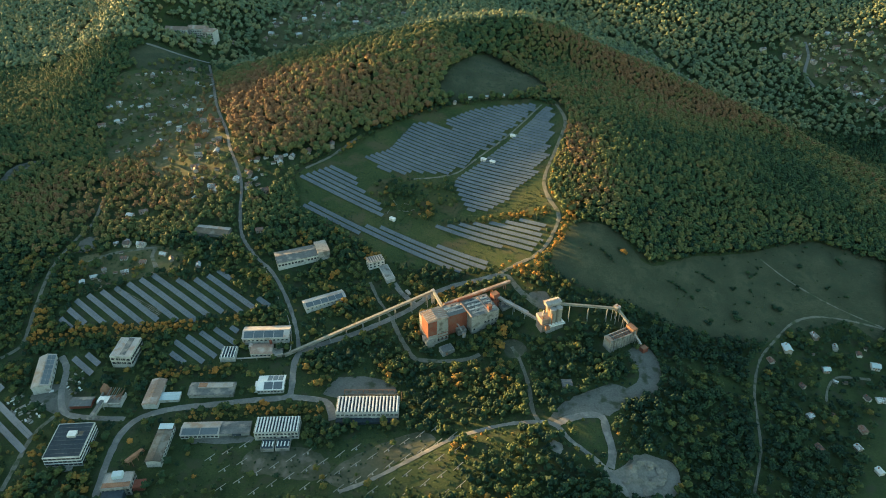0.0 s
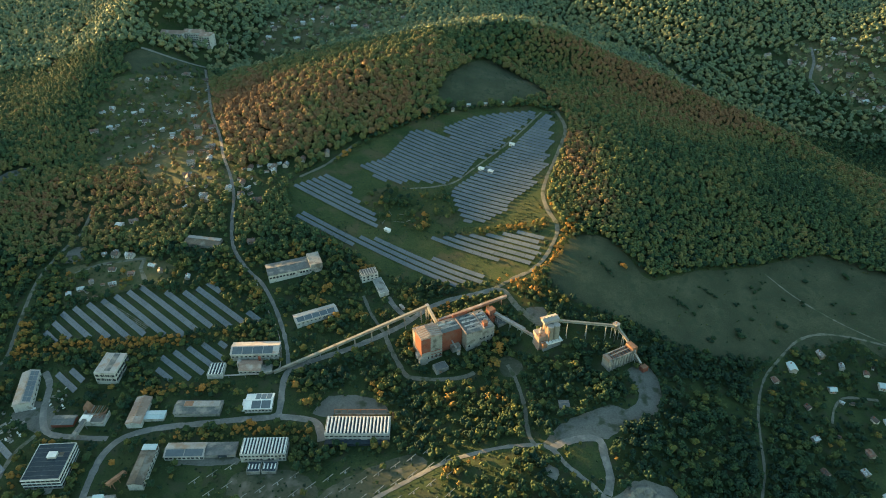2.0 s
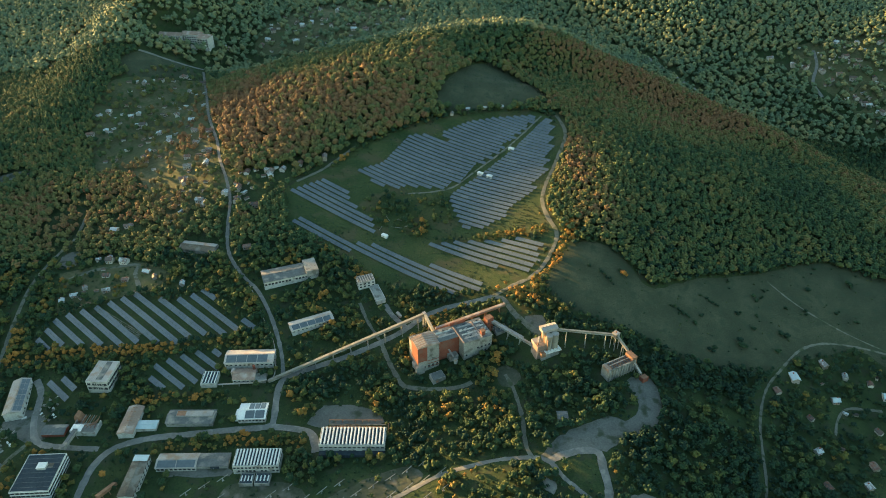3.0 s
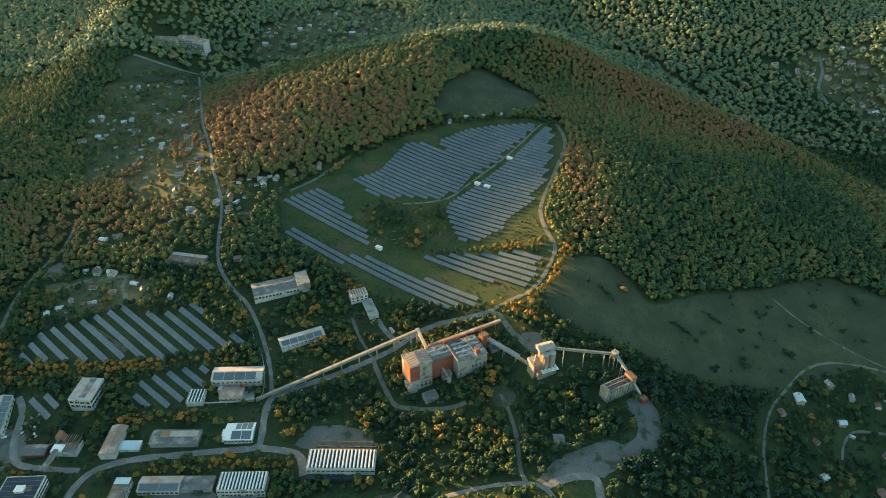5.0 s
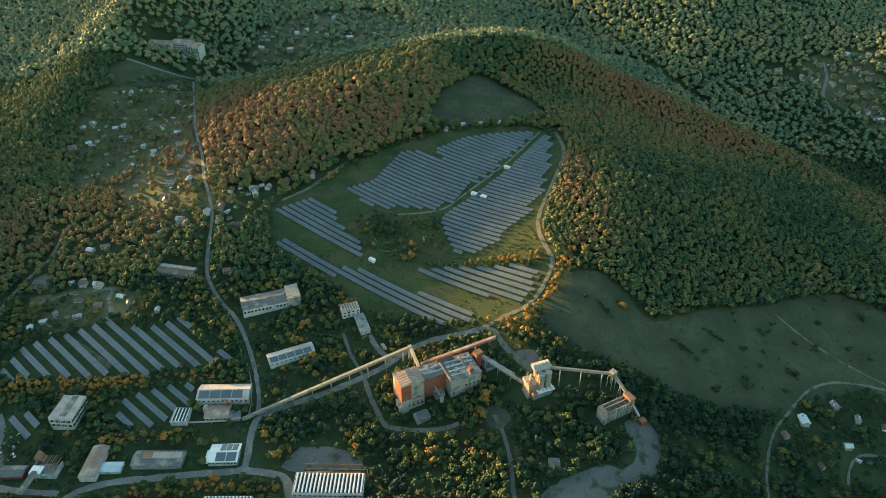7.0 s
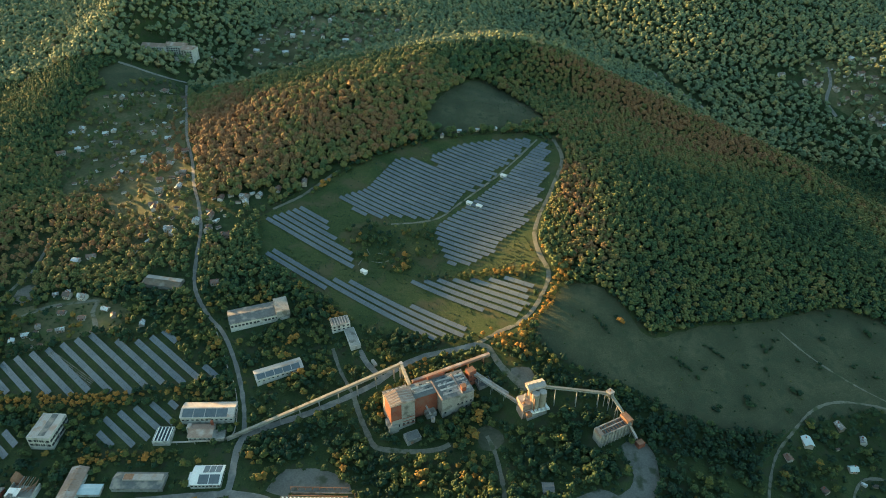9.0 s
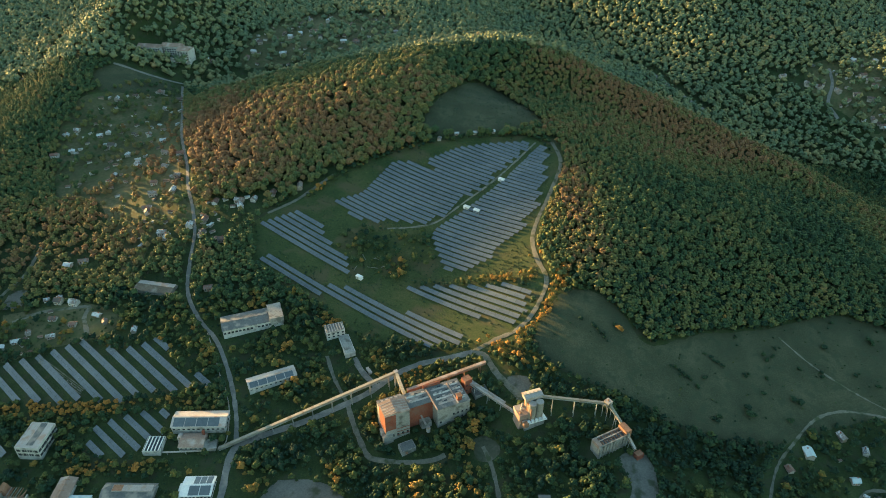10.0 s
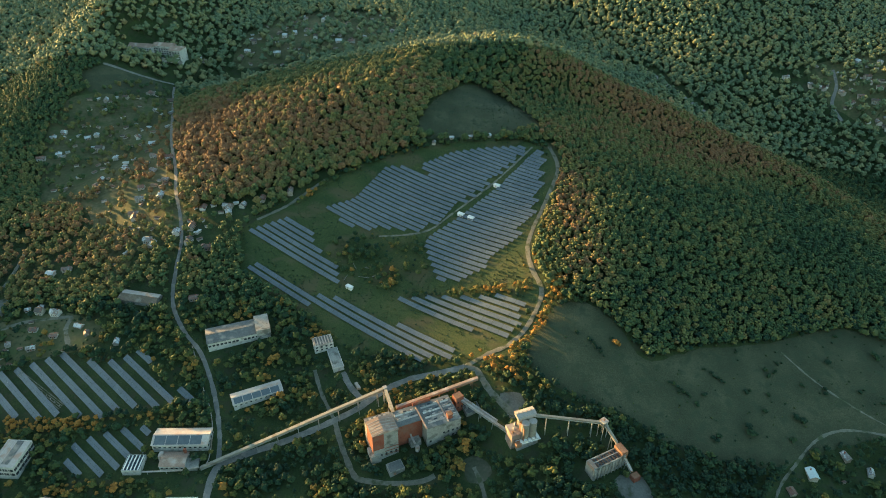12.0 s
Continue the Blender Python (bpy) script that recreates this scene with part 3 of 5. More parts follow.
def flat_block(name, label, x, y, length, width, turn, height, wall, roof, category="building", curb=0.6):
    e = stand(name, x, y, turn, label, category)
    part("wall", boxes((-length / 2, length / 2, -width / 2, width / 2, -2.5, height)), wall, e)
    part("roof", boxes((-length / 2 + 0.32, length / 2 - 0.32, -width / 2 + 0.32, width / 2 - 0.32, height - 0.2, height + 0.15)), roof, e)
    for sy in (-1, 1):
        y0 = sy * (width / 2 - 0.13)
        part("parapet", boxes((-length / 2 - 0.05, length / 2 + 0.05, y0 - 0.2, y0 + 0.2, height, height + curb)), wall, e)
    for sx in (-1, 1):
        x0 = sx * (length / 2 - 0.13)
        part("parapet", boxes((x0 - 0.2, x0 + 0.2, -width / 2 + 0.34, width / 2 - 0.34, height, height + curb)), wall, e)
    return e


def roof_solar(e, length, height, rise, width, columns, rows, x0, x1, side=-1):
    """A rooftop array of panels lying on one slope of a gable roof."""
    slope = math.degrees(math.atan2(rise, width / 2))
    run = math.hypot(rise, width / 2)
    arr = new("rooftop_solar_array")
    arr.matrix_world = e.matrix_world @ pose(0, 0, height + rise, 0, 0, 0 if side < 0 else 180) @ pose(0, 0, 0, slope)
    tagged(arr, "dark blue solar panels lying on the roof", "solar panels", "rooftop solar arrays")
    cw, rh = (x1 - x0) / columns, (run - 0.9) / rows
    for c in range(columns):
        for r in range(rows):
            part("panel", boxes((x0 + c * cw + 0.25, x0 + (c + 1) * cw - 0.25, -run + 0.2 + r * rh, -run + 0.05 + (r + 1) * rh, 0.24, 0.36)), CELLS, arr)
    return arr


S = SITES
# office block with window bands on every storey and a rooftop hatch
x, y, L, W, T, Hh = S["office"]
e = flat_block("office_building", "white banded three-storey office block with a dark patched roof", x, y, L, W, T, Hh, PLASTER, SLATE, curb=0.7)
windows(e, L, W, "sewn", 8, 3, 2.7, 1.7, 1.4, 3.1)
hatch = part("roof_hatch", boxes((-2, 4, 2, 7, Hh, Hh + 2.2)), PLASTER, e)
part("hatch_lid", boxes((-2.2, 4.2, 1.8, 7.2, Hh + 2.2, Hh + 2.4)), WHITE, hatch)
part("roof_patch", boxes((4.5, 8, 3.5, 8, Hh + 0.16, Hh + 0.2)), FELT, e, "brown bare roof patch")
part("roof_patch", boxes((-3.6, -2.3, 3, 6.5, Hh + 0.16, Hh + 0.2)), FELT, e, "brown bare roof patch")
for k in range(7):
    part("roof_seam", boxes((-L / 2 + 0.7, L / 2 - 0.7, -W / 2 + 3.6 + 4.1 * k, -W / 2 + 3.8 + 4.1 * k, Hh + 0.1, Hh + 0.19)), ROOFING, e)
for k in range(3):
    part("facade_band", boxes((-L / 2 - 0.25, L / 2 + 0.25, -W / 2 - 0.3, -W / 2 - 0.02, 3.35 + 3.1 * k, 3.95 + 3.1 * k)), WHITE, e, "white sill band")
    part("facade_band", boxes((L / 2 + 0.02, L / 2 + 0.3, -W / 2, W / 2, 3.35 + 3.1 * k, 3.95 + 3.1 * k)), WHITE, e, "white sill band")
part("entrance_step", boxes((-2, 6, -W / 2 - 4.5, -W / 2, -2, 0.5)), CONCRETE, e)
# white block with a two-toned roof
x, y, L, W, T, Hh = S["cube"]
e = flat_block("storage_building", "white three-storey block with dark window bands and pale roof", x, y, L, W, T, Hh, PLASTER, PALE_ROOF, curb=0.4)
windows(e, L, W, "sewn", 5, 2, 3.0, 2.2, 2.6, 4.2)
part("roof_strip", boxes((-1.2, 3.4, -W / 2 + 2.5, W / 2 - 0.8, Hh + 0.16, Hh + 0.5)), ROOFING, e, "grey raised strip of the roof")
for k in range(5):
    part("roof_seam", boxes((-L / 2 + 1.5 + 1.5 * k, -L / 2 + 1.65 + 1.5 * k, -W / 2 + 0.6, W / 2 - 0.6, Hh + 0.14, Hh + 0.22)), SHEET, e)
    part("pillar", boxes((-L / 2 + 0.1 + (L - 0.8) * k / 4, -L / 2 + 0.7 + (L - 0.8) * k / 4, -W / 2 - 0.3, -W / 2 - 0.02, 0, Hh)), PLASTER, e)
# barn with panels on one slope
x, y, L, W, T, Hh = S["barn"]
e = gable_block("barn", "pale long barn with solar panels on one roof slope", x, y, W, L, T - 90 + 180, Hh, PLASTER, SHEET, 2.0)
windows(e, W, L, "s", 7, 1, 2.2, 1.2, 2.2, 3)
roof_solar(e, W, Hh, 2.0, L, 6, 2, -W / 2 + 1, W / 2 - 1)
# ruined workshop
x, y, L, W, T, Hh = S["ruin"]
e = stand("ruined_workshop", x, y, T, "ruined pale workshop with collapsed walls and rusty roof remains", "building")
part("wall", boxes((-L / 2, L / 2, -W / 2, -W / 2 + 0.5, -2, 4.2)), PLASTER, e)
part("wall", boxes((L / 2 - 0.5, L / 2, -W / 2 + 0.5, W / 2, -2, 5.0)), PLASTER, e)
part("wall", boxes((-L / 2, -L / 2 + 0.5, -W / 2 + 0.5, W / 2 + 2, -2, 4.6)), CONCRETE, e)
part("floor_slab", boxes((-L / 2 + 0.5, L / 2 - 0.5, -W / 2 + 0.5, W / 2, -2, 0.9)), CONCRETE, e)
part("roof_slab", boxes((-L / 2 + 0.2, -1, -W / 2 + 0.2, 1, 4.6, 4.9)), WHITE, e, "pale surviving roof slab")
bm = bmesh.new()
prism(bm, [(-L / 2 - 2, -2), (-L / 2 + 4, -2), (-L / 2 + 4, 3.4), (-L / 2 + 2.6, 4.2), (-L / 2 + 1.8, 6.8), (-L / 2 - 0.6, 8.6), (-L / 2 - 2, 6.0)], W / 2, W / 2 + 6)
part("tower_stub", bm, RUST, e, "broken rust-coloured brick tower stub")
for i in range(6):
    part("roof_truss", boxes((-L / 2 + 5 + 1.7 * i, -L / 2 + 5.3 + 1.7 * i, 0, W / 2 + 5, 4.4, 4.8)), (CONCRETE, RUST)[i % 2], e)
for i in range(5):
    ob = part("beam", boxes((-5, 5, -0.2, 0.2, 0, 0.4)), RUST, e)
    ob.matrix_local = pose(1 + i * 1.4, 1.5 + i * 0.8, 3.6, 5 * i - 8, 12 - 6 * i, 20 + 17 * i)
x, y, L, W, T, Hh = S["annex"]
e = gable_block("low_shed", "low grey-roofed shed beside the ruined workshop", x, y, L, W, T, Hh - 1, BRICK, ROOFING, 1.2)
x, y, L, W, T, Hh = S["gable_shed"]
e = gable_block("gable_shed", "long gabled shed with pale rusty corrugated roof", x, y, W, L, T + 90, Hh - 1.5, PLASTER, PINK, 1.6)
ribs("roof_batten", e, W, L * 0.4, Hh + 0.1, 6, RUST, 0.2, 0.12)
x, y, L, W, T, Hh = S["lean_to"]
e = gable_block("lean_to", "small shed with a pale blue sheet roof", x, y, L, W, T, Hh, PLASTER, BLUE, 0.5)
x, y, L, W, T, Hh = S["brick_shed"]
e = gable_block("brick_shed", "low shed with rusty orange and grey sheet roof", x, y, L, W, T, Hh - 2.5, CONCRETE, ROOFING, 1.8)
part("roof_monitor", boxes((-L / 2 + 7, L / 2 - 1, -1.5, 3.8, Hh - 2.0, Hh + 0.1)), SHEET, e, "rust-streaked raised roof strip")
part("rusty_sheet", boxes((-L / 2 + 7.2, -L / 2 + 14, -1.3, 3.6, Hh + 0.11, Hh + 0.2)), RUST, e)
x, y, L, W, T, Hh = S["white_house"]
e = gable_block("white_workshop", "white workshop with solar panels on its white roof", x, y, L, W, T, Hh - 1, PLASTER, WHITE, 1.6)
windows(e, L, W, "se", 8, 1, 1.6, 1.2, 1.4, 3)
roof_solar(e, L, Hh - 1, 1.6, W, 2, 1, -L / 2 + 5, L / 2 - 0.8)
roof_solar(e, L, Hh - 1, 1.6, W, 3, 1, -L / 2 + 1, L / 2 - 7, 1)
part("porch", boxes((-L / 2 - 3, -L / 2, -W / 2 + 2, W / 2 - 4, -2, 2.8)), WHITE, e)
x, y, L, W, T, Hh = S["warehouse"]
e = gable_block("warehouse", "long pale warehouse with solar panels and rusty roof patches", x, y, L, W, T, Hh - 2, PLASTER, PALE_ROOF, 2.2)
windows(e, L, W, "sew", 11, 1, 1.8, 1.3, 2.6, 3)
roof_solar(e, L, Hh - 2, 2.2, W, 4, 1, -L / 2 + 1, L / 2 - 4.5)
x, y, L, W, T, Hh = S["pump_house"]
e = gable_block("pump_house", "small white pump house with a pinkish sheet roof", x, y, L, W, T, Hh - 1, PLASTER, PINK, 1.3)
windows(e, L, W, "s", 5, 1, 1.5, 1.1, 1.5, 3)
part("side_wing", boxes((L / 2, L / 2 + 9, -W / 2, W / 2 - 4, -2, 2.6)), CONCRETE, e)
part("side_turret", boxes((-L / 2 - 3, -L / 2, W / 2 - 5, W / 2, -2, 5.4)), SHEET, e)
part("chimney", boxes((L / 2 - 3, L / 2 - 1.2, W / 2 - 1.5, W / 2, 0, 8.5)), BRICK, e)
x, y, L, W, T, Hh = S["ribbed_shed"]
e = flat_block("ribbed_shed", "small shed with white rooflight ribs over a dark roof", x, y, L, W, T, Hh, PLASTER, SLATE, curb=0.2)
ribs("rooflight", e, L, W, Hh + 0.1, 5, WHITE, 0.7, 0.34)
# the two halls with rows of white rooflights
x, y, L, W, T, Hh = S["long_hall"]
e = flat_block("long_hall", "long white hall with a row of white rooflights on dark roof", x, y, L, W, T, Hh, PLASTER, SLATE, curb=0.25)
ribs("rooflight", e, L, W, Hh + 0.1, 18, WHITE, 1.1, 0.5)
windows(e, L, W, "sew", 14, 1, 2.4, 1.1, 5.6, 3)
windows(e, L, W, "sew", 14, 1, 2.4, 1.6, 1.6, 3, 0.3)
part("loading_dock", boxes((-L / 2, L / 2, -W / 2 - 4, -W / 2, -2, 2.6)), SLATE, e, "dark low roof along the front")
for k in range(2):
    part("crane_rail", boxes((-L / 2 + 3, L / 2 - 4, W / 2 + 5 + 7 * k, W / 2 + 5.5 + 7 * k, 3.4, 3.9)), RUST, e, "rusty crane rail on posts")
    for j in range(9):
        part("crane_post", boxes((-L / 2 + 3 + 5.1 * j, -L / 2 + 3.4 + 5.1 * j, W / 2 + 5.05 + 7 * k, W / 2 + 5.45 + 7 * k, -1, 3.4)), RUST, e)
part("yard_wall", boxes((-L / 2 + 4, L / 2 + 1, W / 2 + 9, W / 2 + 9.5, -2, 2.2)), CONCRETE, e)
part("post", boxes((L / 2 + 1.2, L / 2 + 1.7, W / 2 + 2, W / 2 + 2.5, -2, 11)), RUST, e)
x, y, L, W, T, Hh = S["short_hall"]
e = flat_block("short_hall", "white hall with white rooflights like stripes on dark roof", x, y, L, W, T, Hh, PLASTER, SLATE, curb=0.25)
ribs("rooflight", e, L, W, Hh + 0.1, 14, WHITE, 1.1, 0.5)
windows(e, L, W, "sew", 12, 1, 1.7, 1.5, 5.0, 3)
windows(e, L, W, "s", 12, 1, 1.7, 1.5, 1.8, 3, 0.4)
x, y, L, W, T, Hh = S["low_annex"]
for k, (dx, ln) in enumerate(((-5.8, 9.5), (5.6, 10.5))):
    c, s = math.cos(radians(T)), math.sin(radians(T))
    e = flat_block("low_annex", "low grey annex with small rooflights beside the hall", x + dx * c, y + dx * s, ln, W, T, Hh, CONCRETE, SLATE, curb=0.2)
    ribs("rooflight", e, ln, W * 0.6, Hh + 0.1, 4, WHITE, 0.5, 0.4)
x, y, L, W, T, Hh = S["roof_solar_shed"]
e = gable_block("garage_row", "white garage row with solar panels on a pale roof", x, y, L, W, T, Hh - 1.2, PLASTER, SHEET, 1.5)
windows(e, L, W, "s", 9, 1, 2.2, 1.6, 1.0, 3)
roof_solar(e, L, Hh - 1.2, 1.5, W, 2, 1, -L / 2 + 0.6, L / 2 - 0.6)
x, y, L, W, T, Hh = S["grey_shed"]
e = gable_block("grey_shed", "low shed with a dull grey corrugated roof", x, y, L, W, T, Hh - 1, CONCRETE, ROOFING, 1.0)
door_leaf(e, 3, W, 4, 2.6, SLATE)
x, y, L, W, T, Hh = S["tall_barn"]
e = gable_block("tall_barn", "narrow plastered building with brown felt roof and pale blue gable", x, y, W, L, T + 90, Hh - 1, PLASTER, FELT, 0.9)
windows(e, W, L, "s", 9, 2, 1.6, 1.3, 1.4, 2.8)
part("roof_cap", boxes((W / 2 - 5, W / 2 + 0.4, -L / 2, L / 2, Hh - 0.2, Hh + 0.3)), BLUE, e, "pale blue sheet over the roof end")
# corner works with a rusty conveyor
x, y, L, W, T, Hh = S["corner_works"]
e = flat_block("corner_works", "patched concrete works with rusty roof strips", x, y, L, W, T, Hh, CONCRETE, SHEET)
windows(e, L, W, "se", 6, 2, 1.8, 1.6, 1.5, 3.4)
part("roof_strip", boxes((-L / 2 + 0.5, L / 2 - 0.5, -W / 2 + 1, -W / 2 + 5, Hh + 0.16, Hh + 0.4)), RUST, e)
part("penthouse", boxes((-4, 3, 1, 6, Hh, Hh + 3.2)), BLUE, e, "pale blue penthouse")
part("side_block", boxes((L / 2, L / 2 + 8, -4, 3, -2, 4)), BRICK, e)
part("lower_roof", boxes((-L / 2 + 1, L / 2 - 4, -W / 2 - 14, -W / 2, -2, 6)), SLATE, e, "dark low front roof")
x, y, L, W, T, Hh = S["workshop"]
e = gable_block("workshop", "long whitewashed workshop with grey ribbed roof", x, y, L, W, T, Hh - 1.5, PLASTER, ROOFING, 1.3)
windows(e, L, W, "sew", 16, 1, 2.1, 1.8, 2.4, 3, 0.12)
part("end_block", boxes((L / 2 - 11, L / 2 + 0.8, -W / 2 - 0.6, W / 2 + 0.6, 3, Hh + 1.6)), CONCRETE, e, "taller grey end block")
for i in range(13):
    part("roof_seam", boxes((-L / 2 + 2 + i * 3, -L / 2 + 2.25 + i * 3, -0.2, 0.2, 0, 0.1)), SHEET, e).matrix_local = pose(0, 0, Hh - 0.2 + 0.25) @ Matrix.Diagonal((1, 1, 1.4, 1))
x, y, L, W, T, Hh = S["slope_shed"]
e = gable_block("slope_shed", "long pale shed with solar panels on its lower slope", x, y, L, W, T, Hh - 1.5, PLASTER, PALE_ROOF, 1.6)
windows(e, L, W, "s", 10, 1, 1.6, 0.9, 2.2, 3)
roof_solar(e, L, Hh - 1.5, 1.6, W, 5, 1, -L / 2 + 0.8, L / 2 - 2)
x, y, L, W, T, Hh = S["upper_house"]
e = flat_block("upper_house", "two-storey white house with ribbed grey roof", x, y, L, W, T, Hh, PLASTER, ROOFING, curb=0.2)
ribs("roof_rib", e, L, W, Hh + 0.1, 7, SHEET, 0.4, 0.4)
windows(e, L, W, "sew", 4, 2, 1.8, 1.5, 1.2, 3)
x, y, L, W, T, Hh = S["upper_yard"]
e = flat_block("low_garage", "low garage with a flat concrete roof", x, y, L, W, T, Hh, PLASTER, CONCRETE, curb=0.2)
x, y, L, W, T, Hh = S["village_barn"]
e = gable_block("village_barn", "long rusty brown barn with a grey roof strip", x, y, L, W, T, Hh - 2, CONCRETE, FELT, 1.8)
part("roof_strip", boxes((-L / 2, L / 2, 0.4, 5.6, Hh - 1.4, Hh - 0.1)), SHEET, e, "grey sheet strip")
x, y, L, W, T, Hh = S["hut"]
e = flat_block("pump_hut", "small hut with a flat blue-grey sheet roof", x, y, L, W, T, Hh, CONCRETE, ROOFING, curb=0.15)
door_leaf(e, -2, W, 2, 2.4, RUST)
x, y, L, W, T, Hh = S["small_hut"]
e = gable_block("hut", "small ruined hut with grey slab roof among bushes", x, y, L, W, T, Hh - 1.5, CONCRETE, ROOFING, 0.6)

def tube(bm, r, z0, z1, sides=20, m=Matrix(), r2=None):
    bmesh.ops.create_cone(bm, cap_ends=True, segments=sides, radius1=r, radius2=r if r2 is None else r2, depth=z1 - z0, matrix=m @ Matrix.Translation((0, 0, (z0 + z1) / 2)))


# ---- the old mill ----
x, y, L, W, T, Hh = S["tower"]
e = stand("mill_tower", x, y, T, "tall brick and concrete mill tower with weathered sheet roof", "industrial tower")
part("wall", boxes((-L / 2, L / 2, -W / 2, W / 2 - 6, -3, Hh)), CONCRETE, e)
part("back_wing", boxes((-L / 2 + 0.05, L / 2 - 0.05, W / 2 - 6, W / 2, -3, Hh - 3)), CONCRETE, e)
part("back_roof", boxes((-L / 2 - 0.3, L / 2 + 0.3, W / 2 - 5.9, W / 2 + 0.4, Hh - 3, Hh - 2.6)), ROOFING, e, "blue-grey lower roof")
part("brick_wall", boxes((-L / 2 - 0.25, -L / 2, -W / 2, W / 2 - 6, 7.5, Hh - 0.6)), BRICK, e, "lit red brick wall")
part("brick_wall", boxes((-L / 2 - 0.25, -L / 2 + 8.2, -W / 2 - 0.25, -W / 2, 10, Hh - 0.6)), BRICK, e, "faded red brick wall")
for k in range(4):
    part("roof_sheet", boxes((-6.5 + 3.6 * k, -4.6 + 3.6 * k, W / 2 - 5.4, W / 2 - 0.6, Hh - 2.6, Hh - 2.5)), SHEET, e)
for k in range(3):
    part("ledge", boxes((-L / 2 + 8.4, L / 2, -W / 2 - 0.5, -W / 2 - 0.36, 3 + 3.2 * k, 3.5 + 3.2 * k)), BRICK, e, "broken brick ledge")
part("plinth", boxes((-L / 2 - 2.5, -L / 2 + 5, -W / 2 - 1.6, -W / 2 + 8, -3, 6.0)), CONCRETE, e, "stained pale projecting plinth")
windows(e, L, W, "s", 5, 1, 1.6, 2.6, 2.0, 3)
for k in range(4):
    part("pilaster", boxes((-L / 2 + 8 + 3.3 * k, -L / 2 + 8.5 + 3.3 * k, -W / 2 - 0.35, -W / 2, 0, Hh - 0.5)), CONCRETE, e)
bm = bmesh.new()
prism(bm, [(-L / 2 - 0.5, Hh), (L / 2 + 0.5, Hh), (L / 2 + 0.5, Hh + 0.4), (-1, Hh + 2.2), (-L / 2 - 0.5, Hh + 0.4)], -W / 2 - 0.5, W / 2 - 5.6)
part("roof", bm, PINK, e, "pinkish weathered sheet roof")
for k in range(5):
    yy = -W / 2 + 1 + k * 2.6
    ob = part("roof_seam", boxes((0, 10.4, -0.2, 0.2, 0, 0.22)), SHEET, e)
    ob.matrix_local = pose(-1, yy, Hh + 2.2, 0, 9.7, 0)
    ob = part("roof_seam", boxes((-8.8, 0, -0.2, 0.2, 0, 0.22)), SHEET, e)
    ob.matrix_local = pose(-1, yy, Hh + 2.2, 0, -11.8, 0)

x, y, L, W, T, Hh = S["mill"]
e = stand("mill_hall", x, y, T, "long ruinous mill hall with torn roof and white rooflights", "industrial hall")
part("wall", boxes((-L / 2 - 7.4, -L / 2 + 12, -W / 2 + 9.5, W / 2, -3, Hh)), BRICK, e, "recessed brick bay")
part("wall", boxes((-L / 2 + 12, L / 2, -W / 2, W / 2, -3, Hh)), CONCRETE, e)
part("roof", boxes((-L / 2 - 7.4, -L / 2 + 12, -W / 2 + 9.1, W / 2 + 0.4, Hh, Hh + 0.4)), ROOFING, e)
part("roof", boxes((-L / 2 + 12.02, L / 2 + 0.3, -W / 2 - 0.4, W / 2 + 0.4, Hh, Hh + 0.4)), ROOFING, e)
for k, yy in enumerate((-7.5, -2.5, 2.5, 7.5)):
    for x0, x1 in ((-L / 2 - 5.5, -L / 2 + 10.5), (-L / 2 + 14.5, L / 2 - 10), (L / 2 - 8, L / 2 - 1.5)):
        if k < 2 and x0 < -L / 2 + 5:
            continue
        bm = bmesh.new()
        prism(bm, [(-0.75, 0), (-0.2, 0.8), (0.75, 0)], x0, x1)
        ob = part("rooflight", bm, PLASTER if (k + int(x1)) % 3 else SHEET, e, "white broken rooflight")
        for j in range(3):
            xj = x0 + (x1 - x0) * (j + 0.2 + 0.15 * (k % 2)) / 3
            part("roof_sheet", boxes((xj, xj + 2.4, yy + 1.2, yy + 2.0 + 0.4 * (j % 2), Hh + 0.41, Hh + 0.52)), (SHEET, SLATE, PALE_ROOF)[(j + k) % 3], e, "loose torn roof sheet")
        ob.matrix_local = pose(0, yy, Hh + 0.4) @ Matrix(((0, 1, 0, 0), (-1, 0, 0, 0), (0, 0, 1, 0), (0, 0, 0, 1)))
for x0 in (-L / 2 + 11.2, L / 2 - 10):
    part("roof_wall", boxes((x0, x0 + 0.9, -W / 2 - 0.3, W / 2 - 2, Hh + 0.4, Hh + 1.2)), PINK, e, "faded pink fire wall across the roof")
part("penthouse", boxes((L / 2 - 9, L / 2 - 5.5, -W / 2 + 2, -W / 2 + 5.5, Hh + 0.4, Hh + 4.4)), BRICK, e, "orange brick roof house")
part("penthouse_roof", boxes((L / 2 - 9.3, L / 2 - 5.2, -W / 2 + 1.7, -W / 2 + 5.8, Hh + 4.4, Hh + 4.7)), RUST, e)
part("back_wall", boxes((-L / 2 + 10, -L / 2 + 24, W / 2 - 0.4, W / 2 + 0.5, Hh - 4, Hh + 3.2)), BRICK, e, "sunlit brick wall over the roof")
windows(e, L, W, "e", 7, 3, 1.9, 2.1, 2.5, 4.6, 0.2)
for k in range(7):
    for r in range(3):
        if r == 2 or (k < 4 and (k + r) % 4):
            continue
        ob = new("window", pane_mesh(1.5, 1.7))
        ob.parent = e
        ob.matrix_local = pose(-L / 2 + 14.5 + k * 3.5, -W / 2 - 0.03, 2 + 4.8 * r)
bm = bmesh.new()
tube(bm, 1.6, -1, 3.2, 14, pose(-L / 2 + 4, -W / 2 - 1, 0))
part("tank", bm, SHEET, e)
part("side_platform", boxes((-L / 2 + 1, -L / 2 + 9, -W / 2 + 4, -W / 2 + 9.4, -3, 2.2)), CONCRETE, e)
